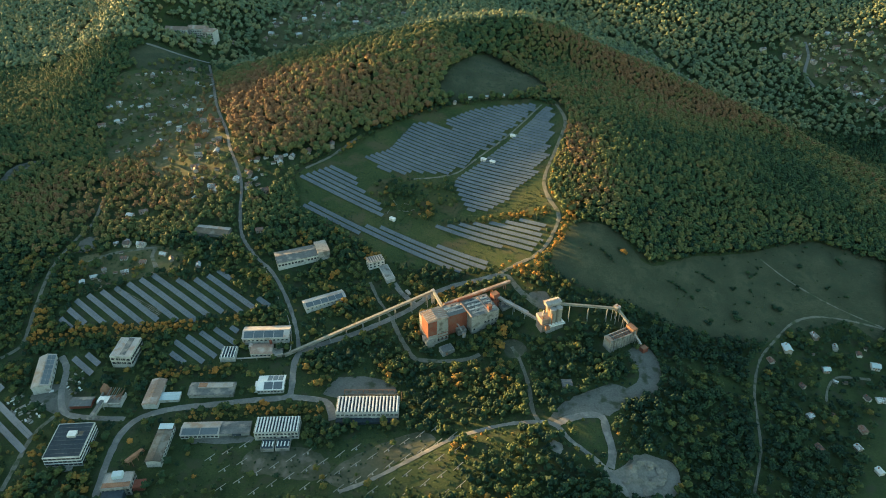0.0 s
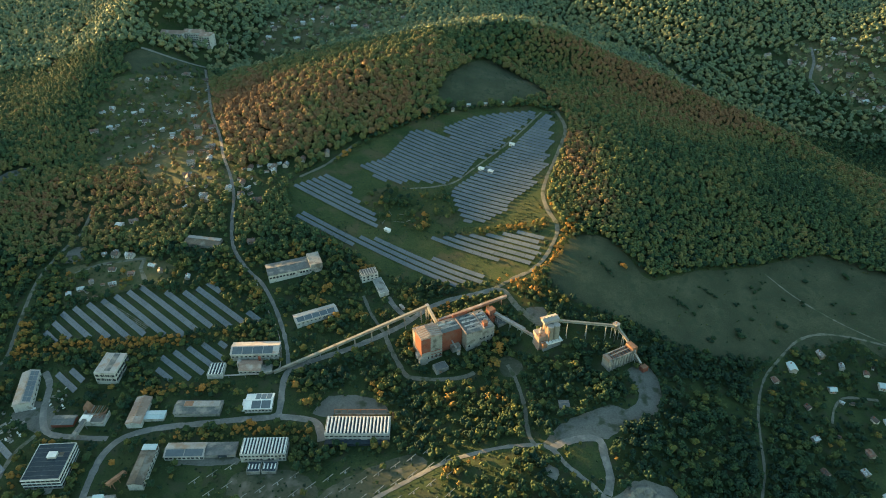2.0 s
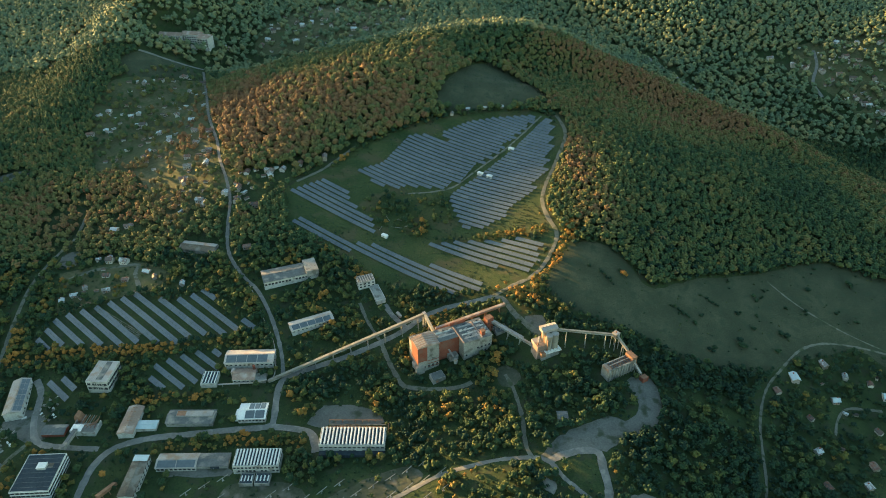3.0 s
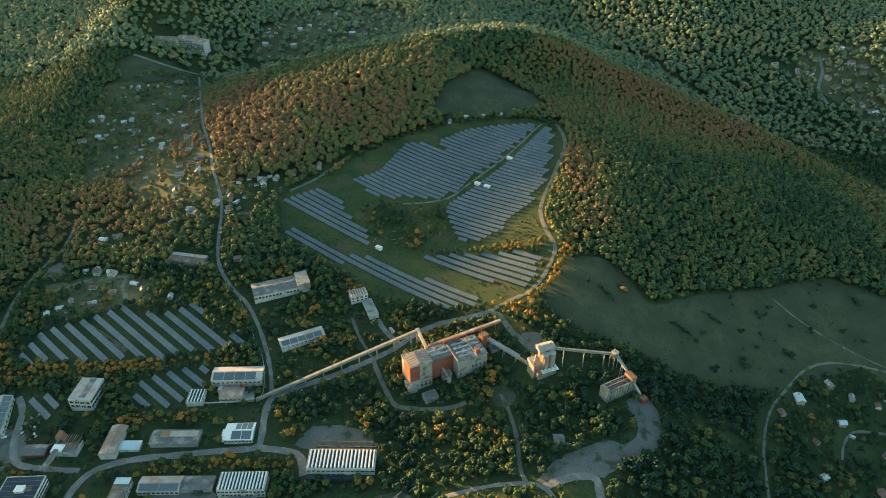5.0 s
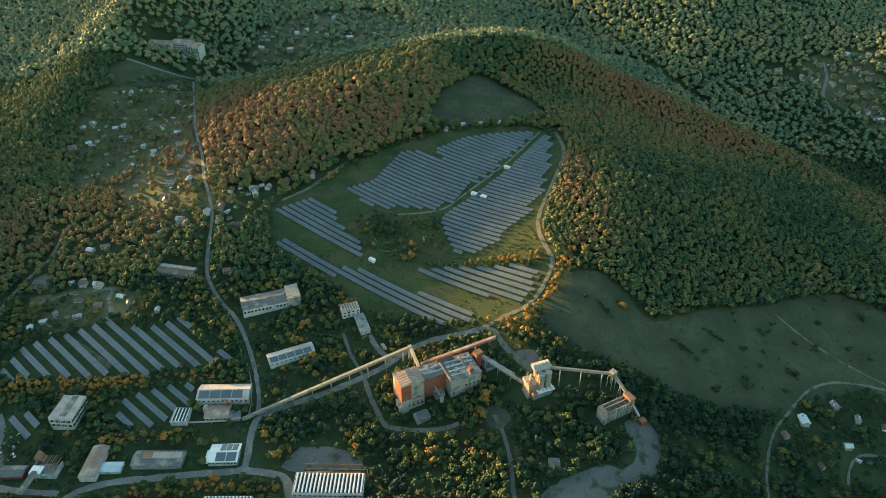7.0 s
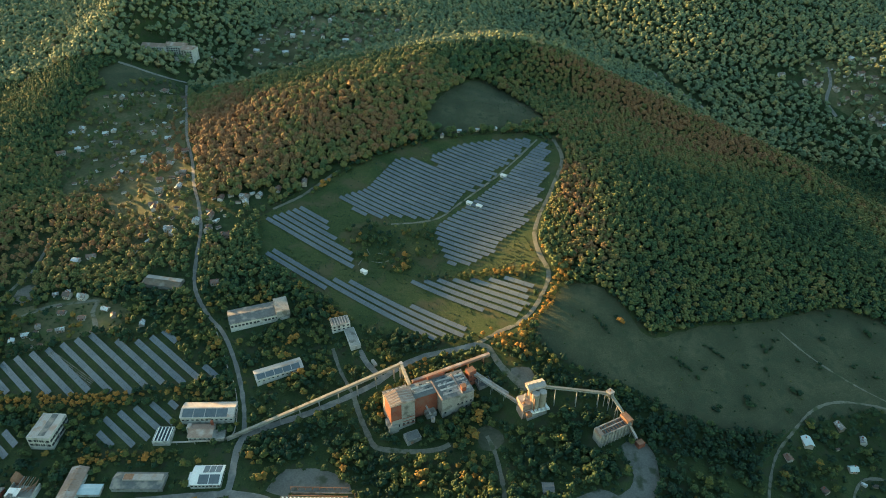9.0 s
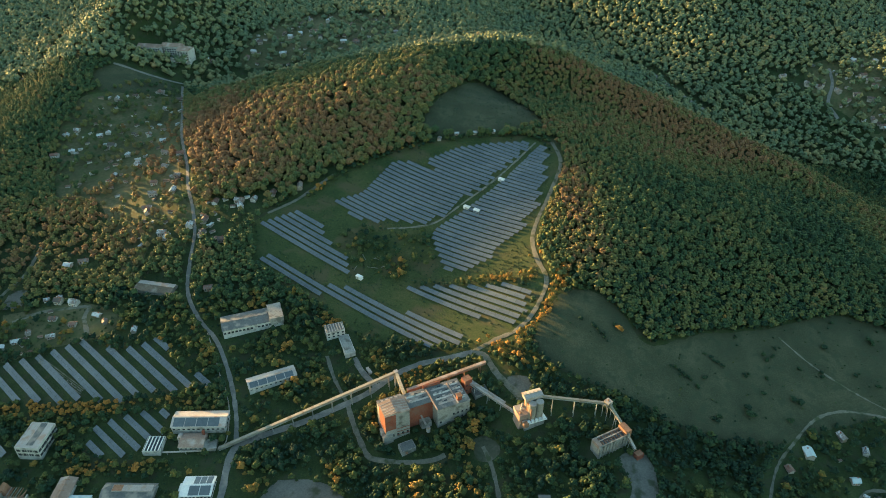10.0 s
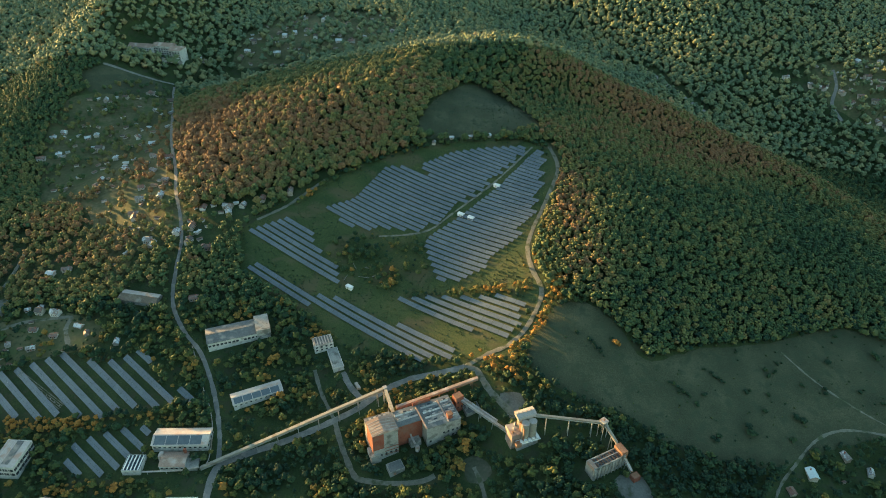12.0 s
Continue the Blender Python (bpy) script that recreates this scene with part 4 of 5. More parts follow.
part("chute", boxes((-L / 2 + 2, -L / 2 + 3.2, -W / 2, -W / 2 + 9.4, 5.5, 6.3)), SHEET, e)


def beam_box(name, a, b, w, h, material, parent, label=""):
    """A long box from a to b, its underside on that line."""
    a, b = Vector(a), Vector(b)
    d = (b - a).normalized()
    side = d.cross(Vector((0, 0, 1))).normalized()
    up = side.cross(d)
    m = Matrix((side, d, up)).transposed().to_4x4()
    m.translation = a
    ob = part(name, boxes((-w / 2, w / 2, 0, (b - a).length, 0, h)), material, parent, label)
    ob.matrix_local = m
    return ob


def conveyor(label, a, b, w, h, wall, roof, legs, leg_material=FRAME):
    """An enclosed sloping conveyor gallery on trestles."""
    e = tagged(new("conveyor_gallery"), label, "conveyor", "conveyor galleries")
    a, b = Vector(a), Vector(b)
    beam_box("gallery", a, b, w, h, wall, e)
    beam_box("roof", a + Vector((0, 0, h + 0.02)), b + Vector((0, 0, h + 0.02)), w + 0.5, 0.2, roof, e)
    side = (b - a).cross(Vector((0, 0, 1))).normalized()
    for s in (-1, 1):
        beam_box("girder", a + side * (w / 2 + 0.12) * s - Vector((0, 0, 0.5)), b + side * (w / 2 + 0.12) * s - Vector((0, 0, 0.5)), 0.22, 0.6, leg_material, e)
    for k in range(legs):
        p = a.lerp(b, (k + 0.6) / legs)
        z = float(ground_z(p.x, p.y))
        if p.z - z < 2:
            continue
        for s in (-1, 1):
            foot, top = p + side * s * (w / 2 + 0.9), p + side * s * (w / 2 - 0.1)
            foot.z = z - 0.5
            top.z = p.z - 0.1
            d = top - foot
            ob = part("leg", boxes((-0.22, 0.22, -0.22, 0.22, 0, d.length)), leg_material, e)
            ob.matrix_local = Matrix.Translation(foot) @ d.to_track_quat("Z", "Y").to_matrix().to_4x4()
    return e


conveyor("long white enclosed conveyor gallery climbing on thin trestles", (-137, 434, 4.2), (-10.5, 493, 28.4), 1.9, 1.7, BEIGE, BEIGE, 9, CONCRETE)
conveyor("short pale conveyor gallery sloping down to the mill tower", (-10.5, 493, 28.6), (-1.5, 466, 31.5), 1.8, 1.6, BEIGE, BEIGE, 1, CONCRETE)
conveyor("rusty pink conveyor gallery running behind the mill hall", (-0.5, 476, 26.0), (60, 502, 33.0), 2.0, 1.8, PINK, PINK, 5, RUST)
conveyor("narrow pale conveyor descending from the brick tower to silos", (46, 483, 30.5), (84.5, 454.5, 25.0), 1.5, 1.3, SHEET, SHEET, 4)
conveyor("second narrow pale conveyor beside its twin", (48.5, 485.5, 29.0), (74, 467, 25.5), 1.0, 0.8, SHEET, SHEET, 2)
conveyor("white conveyor bridge from the silos on tall trestles", (98, 458.5, 42.0), (146, 456, 39.0), 1.3, 1.2, BEIGE, BEIGE, 3)
conveyor("pale conveyor from the transfer house to the bunker", (148, 455, 39.0), (155, 442, 34.5), 1.3, 1.2, BEIGE, BEIGE, 1)
conveyor("small rusty conveyor behind the bunker", (157, 440, 31.0), (164, 428, 22.5), 1.4, 1.2, RUST, SHEET, 1)
e = stand("conveyor_elbow", -10.5, 493, 24, "pale transfer house where two conveyors meet on legs", "conveyor")
z0 = 27.6 - float(ground_z(-10.5, 493))
part("house", boxes((-1.3, 1.3, -1.3, 1.3, z0, z0 + 3.0)), BEIGE, e)
part("roof", boxes((-1.5, 1.5, -1.5, 1.5, z0 + 3.0, z0 + 3.2)), SHEET, e)
for sx in (-1.0, 1.0):
    for sy in (-1.0, 1.0):
        part("leg", boxes((sx - 0.25, sx + 0.25, sy - 0.25, sy + 0.25, -1, z0)), CONCRETE, e)
e = flat_block("transfer_tower", "small red brick transfer tower with rusty roof", 45, 482.5, 6.4, 5.6, 34, 14.5, BRICK, RUST, "industrial tower", 0.2)
windows(e, 6.4, 5.6, "se", 2, 2, 1.0, 1.6, 4, 5)
e = flat_block("concrete_pad", "low grey concrete slab roof beside the brick tower", 55.5, 481, 12, 9, 24, 1.8, CONCRETE, ROOFING, "building", 0.15)


x, y, L, W, T, Hh = S["silos"]
e = stand("silo_block", x, y, T, "four pale cement silos on a white deck with roof house", "silo")
part("base", boxes((-L / 2, L / 2, -W / 2, W / 2, -3, 5.2)), CONCRETE, e)
part("deck", boxes((-L / 2 - 1, L / 2 + 1.4, -W / 2 - 1.2, W / 2, 5.2, 5.8)), WHITE, e, "white deck edge")
for sx in (-1.2, 4.6):
    for sy in (-3.6, 2.4):
        bm = bmesh.new()
        tube(bm, 2.75, 5.8, 20.5)
        silo = part("silo", bm, BEIGE, e)
        silo.matrix_local = pose(sx, sy, 0)
        bm = bmesh.new()
        tube(bm, 2.85, 20.5, 21.0)
        part("silo_cap", bm, SHEET, silo)
part("roof_house", boxes((-5.4, 8.0, -0.6, 6.0, 21, 23.6)), SHEET, e)
bm = bmesh.new()
prism(bm, [(-1.1, 23.6), (6.5, 23.6), (6.5, 23.9), (2.7, 25.0), (-1.1, 23.9)], -5.9, 8.5)
ob = part("roof", bm, SHEET, e, "pale grey sheet roof with stains")
ob.matrix_local = Matrix(((0, 1, 0, 0), (1, 0, 0, 0), (0, 0, 1, 0), (0, 0, 0, 1)))
part("upper_deck", boxes((-L / 2 - 3.2, -L / 2 + 4.4, -4, 7, 5.8, 11.5)), PINK, e, "pinkish rubble-strewn upper deck")
for k in range(3):
    part("duct", boxes((-L / 2 - 2 + 2.2 * k, -L / 2 - 0.8 + 2.2 * k, -2 + 3 * k, -0.6 + 3 * k, 11.5, 13 + 0.6 * k)), (RUST, SHEET, CONCRETE)[k], e)
part("stair_tower", boxes((-L / 2 + 4.5, -L / 2 + 5.3, -6.2, 5, 5.8, 18)), RUST, e, "rusty stair tower")
bm = bmesh.new()
prism(bm, [(-L / 2 - 3.5, -2), (-L / 2, -2), (-L / 2, 8), (-L / 2 - 1.2, 8)], -4, 6)
part("hopper_ramp", bm, PINK, e, "pale rust-stained sloping hopper wall")
for k in range(4):
    part("roof_vent", boxes((-4.5 + 3.2 * k, -3.7 + 3.2 * k, 2.2, 3.2, 24.6, 25.7)), CONCRETE, e)
for sx in (-1.2, 4.6):
    part("ladder", boxes((sx + 2.8, sx + 3.1, -3.8, -3.4, 5.8, 20.5)), RUST, e)
part("handrail", boxes((-L / 2 - 1, L / 2 + 1.4, -W / 2 - 1.15, -W / 2 - 1.05, 6.7, 6.8)), FRAME, e)
for k in range(5):
    part("hopper", boxes((-L / 2 + 2 + k * 3.1, -L / 2 + 4 + k * 3.1, -W / 2 - 1.0, -W / 2 + 1.0, 5.8, 7.3)), WHITE, e)
part("loading_head", boxes((-L / 2 - 1.5, -L / 2 + 2.5, -W / 2 - 1.5, -W / 2 + 1.5, 3, 7)), RUST, e)
e = stand("transfer_house", 147.5, 456, 37, "small pale transfer house on tall steel legs", "conveyor")
z0 = 37.6 - float(ground_z(147.5, 456))
part("house", boxes((-2.2, 2.2, -2.2, 2.2, z0, z0 + 4.0)), CONCRETE, e)
part("roof", boxes((-2.4, 2.4, -2.4, 2.4, z0 + 4.0, z0 + 4.25)), SHEET, e)
part("vent", boxes((-0.4, 0.4, -0.4, 0.4, z0 + 4.25, z0 + 5.6)), RUST, e)
for sx in (-2.2, 2.2):
    for sy in (-2.2, 2.2):
        part("leg", boxes((sx - 0.2, sx + 0.2, sy - 0.2, sy + 0.2, -1, z0)), FRAME, e)
x, y, L, W, T, Hh = S["bunker"]
e = stand("loading_bunker", x, y, T, "roofless concrete loading bunker with ribs and rusty beams", "bunker")
for sy in (-1, 1):
    part("wall", boxes((-L / 2, L / 2, sy * W / 2 - 0.4, sy * W / 2 + 0.4, -3, Hh)), CONCRETE, e)
part("end_wall", boxes((-L / 2, -L / 2 + 0.7, -W / 2 + 0.4, W / 2 - 0.4, -3, Hh)), CONCRETE, e)
part("end_tower", boxes((L / 2 - 3, L / 2 + 2, -W / 2 + 0.4, W / 2 + 1, -3, Hh + 2.2)), RUST, e, "rusty end tower")
part("floor_slab", boxes((-L / 2 + 0.7, L / 2 - 3, -W / 2 + 0.4, W / 2 - 0.4, 5, 8.6)), ROOFING, e)
for k in range(9):
    part("rib", boxes((-L / 2 + 0.6 + k * 2.9, -L / 2 + 1.3 + k * 2.9, -W / 2 - 1.1, -W / 2 - 0.4, -3, Hh - 0.6)), CONCRETE, e)
    part("roof_beam", boxes((-L / 2 + 1.6 + k * 2.7, -L / 2 + 2.0 + k * 2.7, -W / 2 + 0.4, W / 2 - 0.4, Hh - 0.8, Hh - 0.3)), RUST, e)
part("roof_rail", boxes((-L / 2 + 1, L / 2 - 3, 0.2, 0.7, Hh - 0.3, Hh + 0.2)), SHEET, e)
part("end_room", boxes((-L / 2 - 0.05, -L / 2 + 3, -W / 2 + 0.3, W / 2 - 0.3, Hh - 2.5, Hh + 0.3)), PINK, e, "pinkish end room")
for k in range(8):
    ob = part("fallen_beam", boxes((-2.2, 2.2, -0.15, 0.15, 0, 0.3)), (RUST, CONCRETE)[k % 2], e)
    ob.matrix_local = pose(-L / 2 + 4 + 2.4 * k, -1.5 + (k % 3), 8.7, 0, 6 * (k % 3), 25 + 40 * k)
e = flat_block("rusty_hut", "small rust-red hut at the foot of the bunker", 166, 425, 5.5, 4.5, 30, 4, BRICK, RUST, "hut", 0.15)

# the school on the far slope
x, y, L, W, T, Hh = S["school"]
e = stand("school_building", x, y, T, "long white four-storey school with brownish hipped roofs", "building")
for nm, x0, x1, y0, y1, hh in (("wing", -L / 2, -6, -9, 6, 12), ("wing", -6, L / 2 - 18, -3, 10, 13.5), ("wing", L / 2 - 18, L / 2, -16, 5, 12.5)):
    part(nm, boxes((x0, x1, y0, y1, -12, hh)), PLASTER, e)
    bm = bmesh.new()
    prism(bm, [(y0 - 0.6, hh), (y1 + 0.6, hh), ((y0 + y1) / 2, hh + 4)], x0 - 0.6, x1 + 0.6)
    part("roof", bm, PINK, e, "faded brownish roof").matrix_local = Matrix(((0, 1, 0, 0), (1, 0, 0, 0), (0, 0, 1, 0), (0, 0, 0, 1)))
    bays = int((x1 - x0) / 4)
    for r in range(-1, 3):
        for b in range(bays):
            ob = new("window", pane_mesh(2.4, 1.9))
            ob.parent = e
            ob.matrix_local = pose(x0 + (b + 0.5) * (x1 - x0) / bays, y0 - 0.03, 1.5 + 3.3 * r)
e = flat_block("school_canteen", "low building with a blue-grey flat roof by the school", -398, 1132, 24, 13, -8, 4, PLASTER, ROOFING, "building", 0.3)


def house(x, y, turn, length, width, height, rise, name="cottage", label="small village house with gabled roof among gardens", roof=None):
    e = stand(name, x, y, turn, label, "house", "village houses")
    bm = boxes((-length / 2, length / 2, -width / 2, width / 2, -2, height))
    for sx in (-1, 1):
        lo, hi, top = (bm.verts.new(p) for p in ((sx * length / 2, -width / 2, height), (sx * length / 2, width / 2, height), (sx * length / 2, 0, height + rise)))
        bm.faces.new((lo, hi, top))
    part("wall", bm, HOUSE_WALL, e)
    bm = bmesh.new()
    t, o = 0.25, 0.5
    k = rise / (width / 2)
    prism(bm, [(-width / 2 - o, height - o * k), (0, height + rise), (width / 2 + o, height - o * k), (width / 2 + o, height - o * k + t), (0, height + rise + t), (-width / 2 - o, height - o * k + t)], -length / 2 - o, length / 2 + o)
    bmesh.ops.transform(bm, verts=bm.verts[:], matrix=Matrix(((0, 1, 0, 0), (1, 0, 0, 0), (0, 0, 1, 0), (0, 0, 0, 1))))
    top = part("roof", bm, roof or HOUSE_ROOF, e)
    part("chimney", boxes((length * 0.2, length * 0.2 + 0.7, 0.4, 1.1, height, height + rise + 0.9)), BRICK, top)
    for wx in (-length * 0.28, length * 0.28):
        ob = new("window", pane_mesh(1.1, 1.2))
        ob.parent = e
        ob.matrix_local = pose(wx, -width / 2 - 0.03, 1.0)
    part("door", boxes((-0.5, 0.5, -width / 2 - 0.07, -width / 2 + 0.1, -0.2, 2.0)), RUST, e)
    return e


pick = random.Random(11)
for group, spots in HOUSES.items():
    far = group.startswith("far")
    for hx, hy in spots:
        big = 1.15 if far else 0.72 if group in ("east huts", "gardens") else 0.9 if group == "blue huts" else 0.6 if group == "field sheds" else 0.95
        house(hx, hy, pick.choice((-12, 5, 20, 78, 95, 110)) + pick.uniform(-8, 8), pick.uniform(6, 10) * big, pick.uniform(5, 7) * big, pick.uniform(2.6, 4.2) * big, pick.uniform(1.2, 2.2) * big, roof=BLUE if group == "blue huts" else None, label="pale distant house with gabled roof among trees" if far else "garden house with a bright pale blue sheet roof" if group == "blue huts" else "small village house with gabled roof among gardens" if group == "village" else "small garden cottage with gabled roof among trees")

# small sheds and summer houses scattered over the gardens
def shed(x, y, turn, length, width, height):
    e = stand("garden_shed", x, y, turn, "tiny garden shed with a pale sheet roof", "shed", "garden sheds")
    part("wall", boxes((-length / 2, length / 2, -width / 2, width / 2, -1.5, height)), HOUSE_WALL, e)
    bm = bmesh.new()
    prism(bm, [(-width / 2 - 0.3, height), (width / 2 + 0.3, height), (width / 2 + 0.3, height + 0.2), (-width / 2 - 0.3, height + 1.0)], -length / 2 - 0.3, length / 2 + 0.3)
    bmesh.ops.transform(bm, verts=bm.verts[:], matrix=Matrix(((0, 1, 0, 0), (1, 0, 0, 0), (0, 0, 1, 0), (0, 0, 0, 1))))
    part("roof", bm, HOUSE_ROOF, e)
    return e


patterns = []
for number, outline in GARDENS:
    o = np.array(outline)
    placed = 0
    while placed < number:
        px, py = pick.uniform(o[:, 0].min(), o[:, 0].max()), pick.uniform(o[:, 1].min(), o[:, 1].max())
        if not inside(px, py, outline):
            continue
        placed += 1
        big = 0.95 if py > 950 else 0.85 if py > 620 else 0.6
        if len(patterns) < 6:
            patterns.append(shed(px, py, pick.uniform(-30, 60), pick.uniform(4, 8) * big, pick.uniform(3, 5) * big, pick.uniform(2, 3.2) * big))
        else:
            e = copy_thing(pick.choice(patterns), pose(px, py, float(ground_z(px, py)), 0, 0, pick.uniform(-40, 80)))
            e.scale = (big,) * 3

# ---- solar park ----


def table_mesh(slant, tilt):
    bm = bmesh.new()
    for k in range(2):
        box(bm, 0.05, TABLE - 0.1, -slant / 2 + k * slant / 2 + 0.03, -slant / 2 + (k + 1) * slant / 2 - 0.03, 0, 0.08, Matrix.Rotation(tilt, 4, "X"))
    me = bpy.data.meshes.new("panel")
    bm.to_mesh(me)
    bm.free()
    me.materials.append(CELLS)
    return me


leg_me = bpy.data.meshes.new("leg")
bm = boxes((-0.09, 0.09, -0.09, 0.09, -0.6, 1.6))
bm.to_mesh(leg_me)
bm.free()
leg_me.materials.append(FRAME)


def solar_field(outline, turn, gap, slant, tilt, start=0.0, label="long row of tilted blue-grey solar panels on steel legs"):
    me = table_mesh(slant, radians(tilt))
    c, s = math.cos(radians(turn)), math.sin(radians(turn))
    o = np.array(outline, float)
    u, v = o @ (c, s), o @ (-s, c)
    for row in np.arange(v.min() + start, v.max(), gap):
        us = np.arange(u.min(), u.max(), 1.0)
        ok = inside(us * c - row * s, us * s + row * c, outline)
        runs, begin = [], None
        for i, flag in enumerate([*ok, False]):
            if flag and begin is None:
                begin = i
            elif not flag and begin is not None:
                runs.append((us[begin], us[i - 1]))
                begin = None
        for a, b in runs:
            n = int(round((b - a) / TABLE))
            if n < 1:
                continue
            x0, y0 = a * c - row * s, a * s + row * c
            e = stand("solar_panel_row", x0, y0, turn, label, "solar panels", "solar panel rows")
            z0 = e.location.z
            for k in range(n):
                p = [(x0 + c * TABLE * q, y0 + s * TABLE * q) for q in (k, k + 1)]
                za, zb = (float(ground_z(*q)) - z0 for q in p)
                ob = new("panel", me)
                ob.parent = e
                ob.matrix_local = Matrix.Translation((k * TABLE, 0, za + 1.75)) @ Matrix.Rotation(-math.atan2(zb - za, TABLE), 4, "Y")
                leg = new("leg", leg_me)
                leg.parent = e
                leg.matrix_local = pose(k * TABLE + TABLE / 2, 0, (za + zb) / 2 + 0.05)


solar_field(SOLAR_FIELDS["main west"], -34.5, 5.9, 3.9, 21, 2)
solar_field(SOLAR_FIELDS["main east"], -34.5, 5.9, 3.9, 21, 3)
solar_field(SOLAR_FIELDS["north west"], -35, 6.6, 4.2, 21, 2.5)
solar_field(SOLAR_FIELDS["strip"], -35, 6.6, 4.2, 21, 2)
solar_field(SOLAR_FIELDS["south"], -35, 6.8, 4.2, 21, 2.5)
solar_field(SOLAR_FIELDS["west"], -38.5, 10.5, 5.0, 24, 3.0)
solar_field(SOLAR_FIELDS["yard"], -37, 10.0, 4.6, 24, 3.0)
for ax, ay, n in ROWS_ALONE:
    c, s = math.cos(radians(-38)), math.sin(radians(-38))
    t = [(ax + s * q + c * r, ay - c * q + s * r) for q, r in ((-2, -0.6), (-2, n * 10 + 0.6), (2, n * 10 + 0.6), (2, -0.6))]
    solar_field(t, -38, 50, 5.0, 24, 2.0)
for kx, ky in KIOSKS:
    e = stand("transformer_kiosk", kx, ky, -34, "small white transformer kiosk between solar rows", "kiosk", "transformer kiosks")
    part("body", boxes((-3.2, 3.2, -1.6, 1.6, -0.6, 2.8)), WHITE, e)
    part("roof", boxes((-3.5, 3.5, -1.9, 1.9, 2.8, 3.05)), WHITE, e)
    part("door", boxes((-1.4, 0, -1.66, -1.5, 0.1, 2.2)), FRAME, e)

# one row of the west field is a bare frame without panels
a, b = Vector((-309.7, 515.0, 0)), Vector((-260.1, 483.1, 0))
turn = math.degrees(math.atan2(b.y - a.y, b.x - a.x))
e = stand("bare_panel_frame", a.x, a.y, turn, "brownish bare steel frame of a solar row without panels", "solar frame")
run, z0 = (b - a).length, e.location.z
fall = (float(ground_z(b.x, b.y)) - z0) / run
for yy, zz in ((-2.0, 0.9), (-0.7, 1.45), (0.7, 2.0), (2.0, 2.55)):
    ob = part("rail", boxes((0, run, yy - 0.35, yy + 0.35, zz, zz + 0.15)), DIRT, e)
    ob.matrix_local = Matrix.Rotation(-math.atan(fall), 4, "Y")
for k in range(10):
    xx = run * (k + 0.5) / 10
    part("post", boxes((xx - 0.1, xx + 0.1, -0.1, 0.1, fall * xx - 0.8, fall * xx + 1.7)), FRAME, e)

# ---- unfinished panel racks in the lower field ----
def rack(x, y):
    e = stand("panel_rack", x, y, 39, "bare rusty-white rack beam on a single steel post", "rack", "empty panel racks")
    post = part("post", boxes((-0.2, 0.2, -0.2, 0.2, -0.8, 2.6)), FRAME, e)
    ob = part("beam", boxes((-4.4, 4.4, -0.2, 0.2, 0, 0.35)), CONCRETE, e)
    ob.matrix_local = pose(0, 0, 2.6, 0, -9, 0)
    part("foot", boxes((-0.7, 0.7, -0.7, 0.7, -0.8, 0.25)), CONCRETE, post)
    return e


first = None
(ox, oy), (ux, uy), (vx, vy) = RACK_GRID
for i in range(-3, 16):
    for j in range(0, 10):
        px, py = ox + ux * i + vx * j, oy + uy * i + vy * j
        if not inside(px, py, RACK_FIELD):
            continue
        if any(abs(px - q[0]) < q[2] / 2 + 6 and abs(py - q[1]) < q[3] / 2 + 6 for q in SITES.values()):
            continue
        if first is None:
            first = rack(px, py)
        else:
            copy_thing(first, pose(px, py, float(ground_z(px, py)), 0, 0, 39 + pick.uniform(-3, 3)))

# ---- pipes, walkways, heaps and yard clutter ----
def pipeline(label, pts, r, high):
    line = curve_points(pts, 12.0)
    e = stand("pipeline", *line[0], 0, label, "pipe")
    z0 = e.location.z
    for a, b in zip(line, line[1:]):
        za, zb = (float(ground_z(*q)) + high - z0 for q in (a, b))
        p, q = Vector((a[0] - line[0][0], a[1] - line[0][1], za)), Vector((b[0] - line[0][0], b[1] - line[0][1], zb))
        bm = bmesh.new()
        tube(bm, r, 0, (q - p).length, 8)
        part("pipe", bm, SHEET, e).matrix_local = Matrix.Translation(p) @ (q - p).to_track_quat("Z", "Y").to_matrix().to_4x4()
        part("support", boxes((p.x - 0.2, p.x + 0.2, p.y - 0.2, p.y + 0.2, za - high - 0.6, za)), CONCRETE, e)


pipeline("pale heating pipe on low supports beside the lane", PIPE_LANE, 0.35, 1.8)
pipeline("pale heating pipe running to the ribbed shed", PIPE_YARD, 0.6, 3.0)
a, b = WALKWAY
conveyor("pale covered walkway from the office to the ruined workshop", (*a, float(ground_z(*a)) + 6), (*b, float(ground_z(*b)) + 4.5), 2.6, 2.2, CONCRETE, ROOFING, 2, CONCRETE)
a, b = RUSTY_FEED
conveyor("rusty orange conveyor rising to the corner works", (*a, float(ground_z(*a)) + 7.5), (*b, float(ground_z(*b)) + 1.2), 2.2, 1.8, RUST, RUST, 3, RUST)


def heap(x, y, r, h, material, label, seed, name="gravel_heap"):
    bm = bmesh.new()
    bmesh.ops.create_icosphere(bm, subdivisions=3, radius=1)
    for v in bm.verts:
        k = 1 + 0.35 * noise.noise(v.co * 1.7 + Vector((seed, 0, 0))) + 0.12 * noise.noise(v.co * 5 + Vector((0, seed, 0)))
        v.co = Vector((v.co.x * r * k, v.co.y * r * 0.7 * k, max(v.co.z, -0.2) * h * k))
    ob = part(name, bm, material)
    ob.matrix_world = pose(x, y, float(ground_z(x, y)), 0, 0, seed * 37)
    return tagged(ob, label, "heap", "heaps")


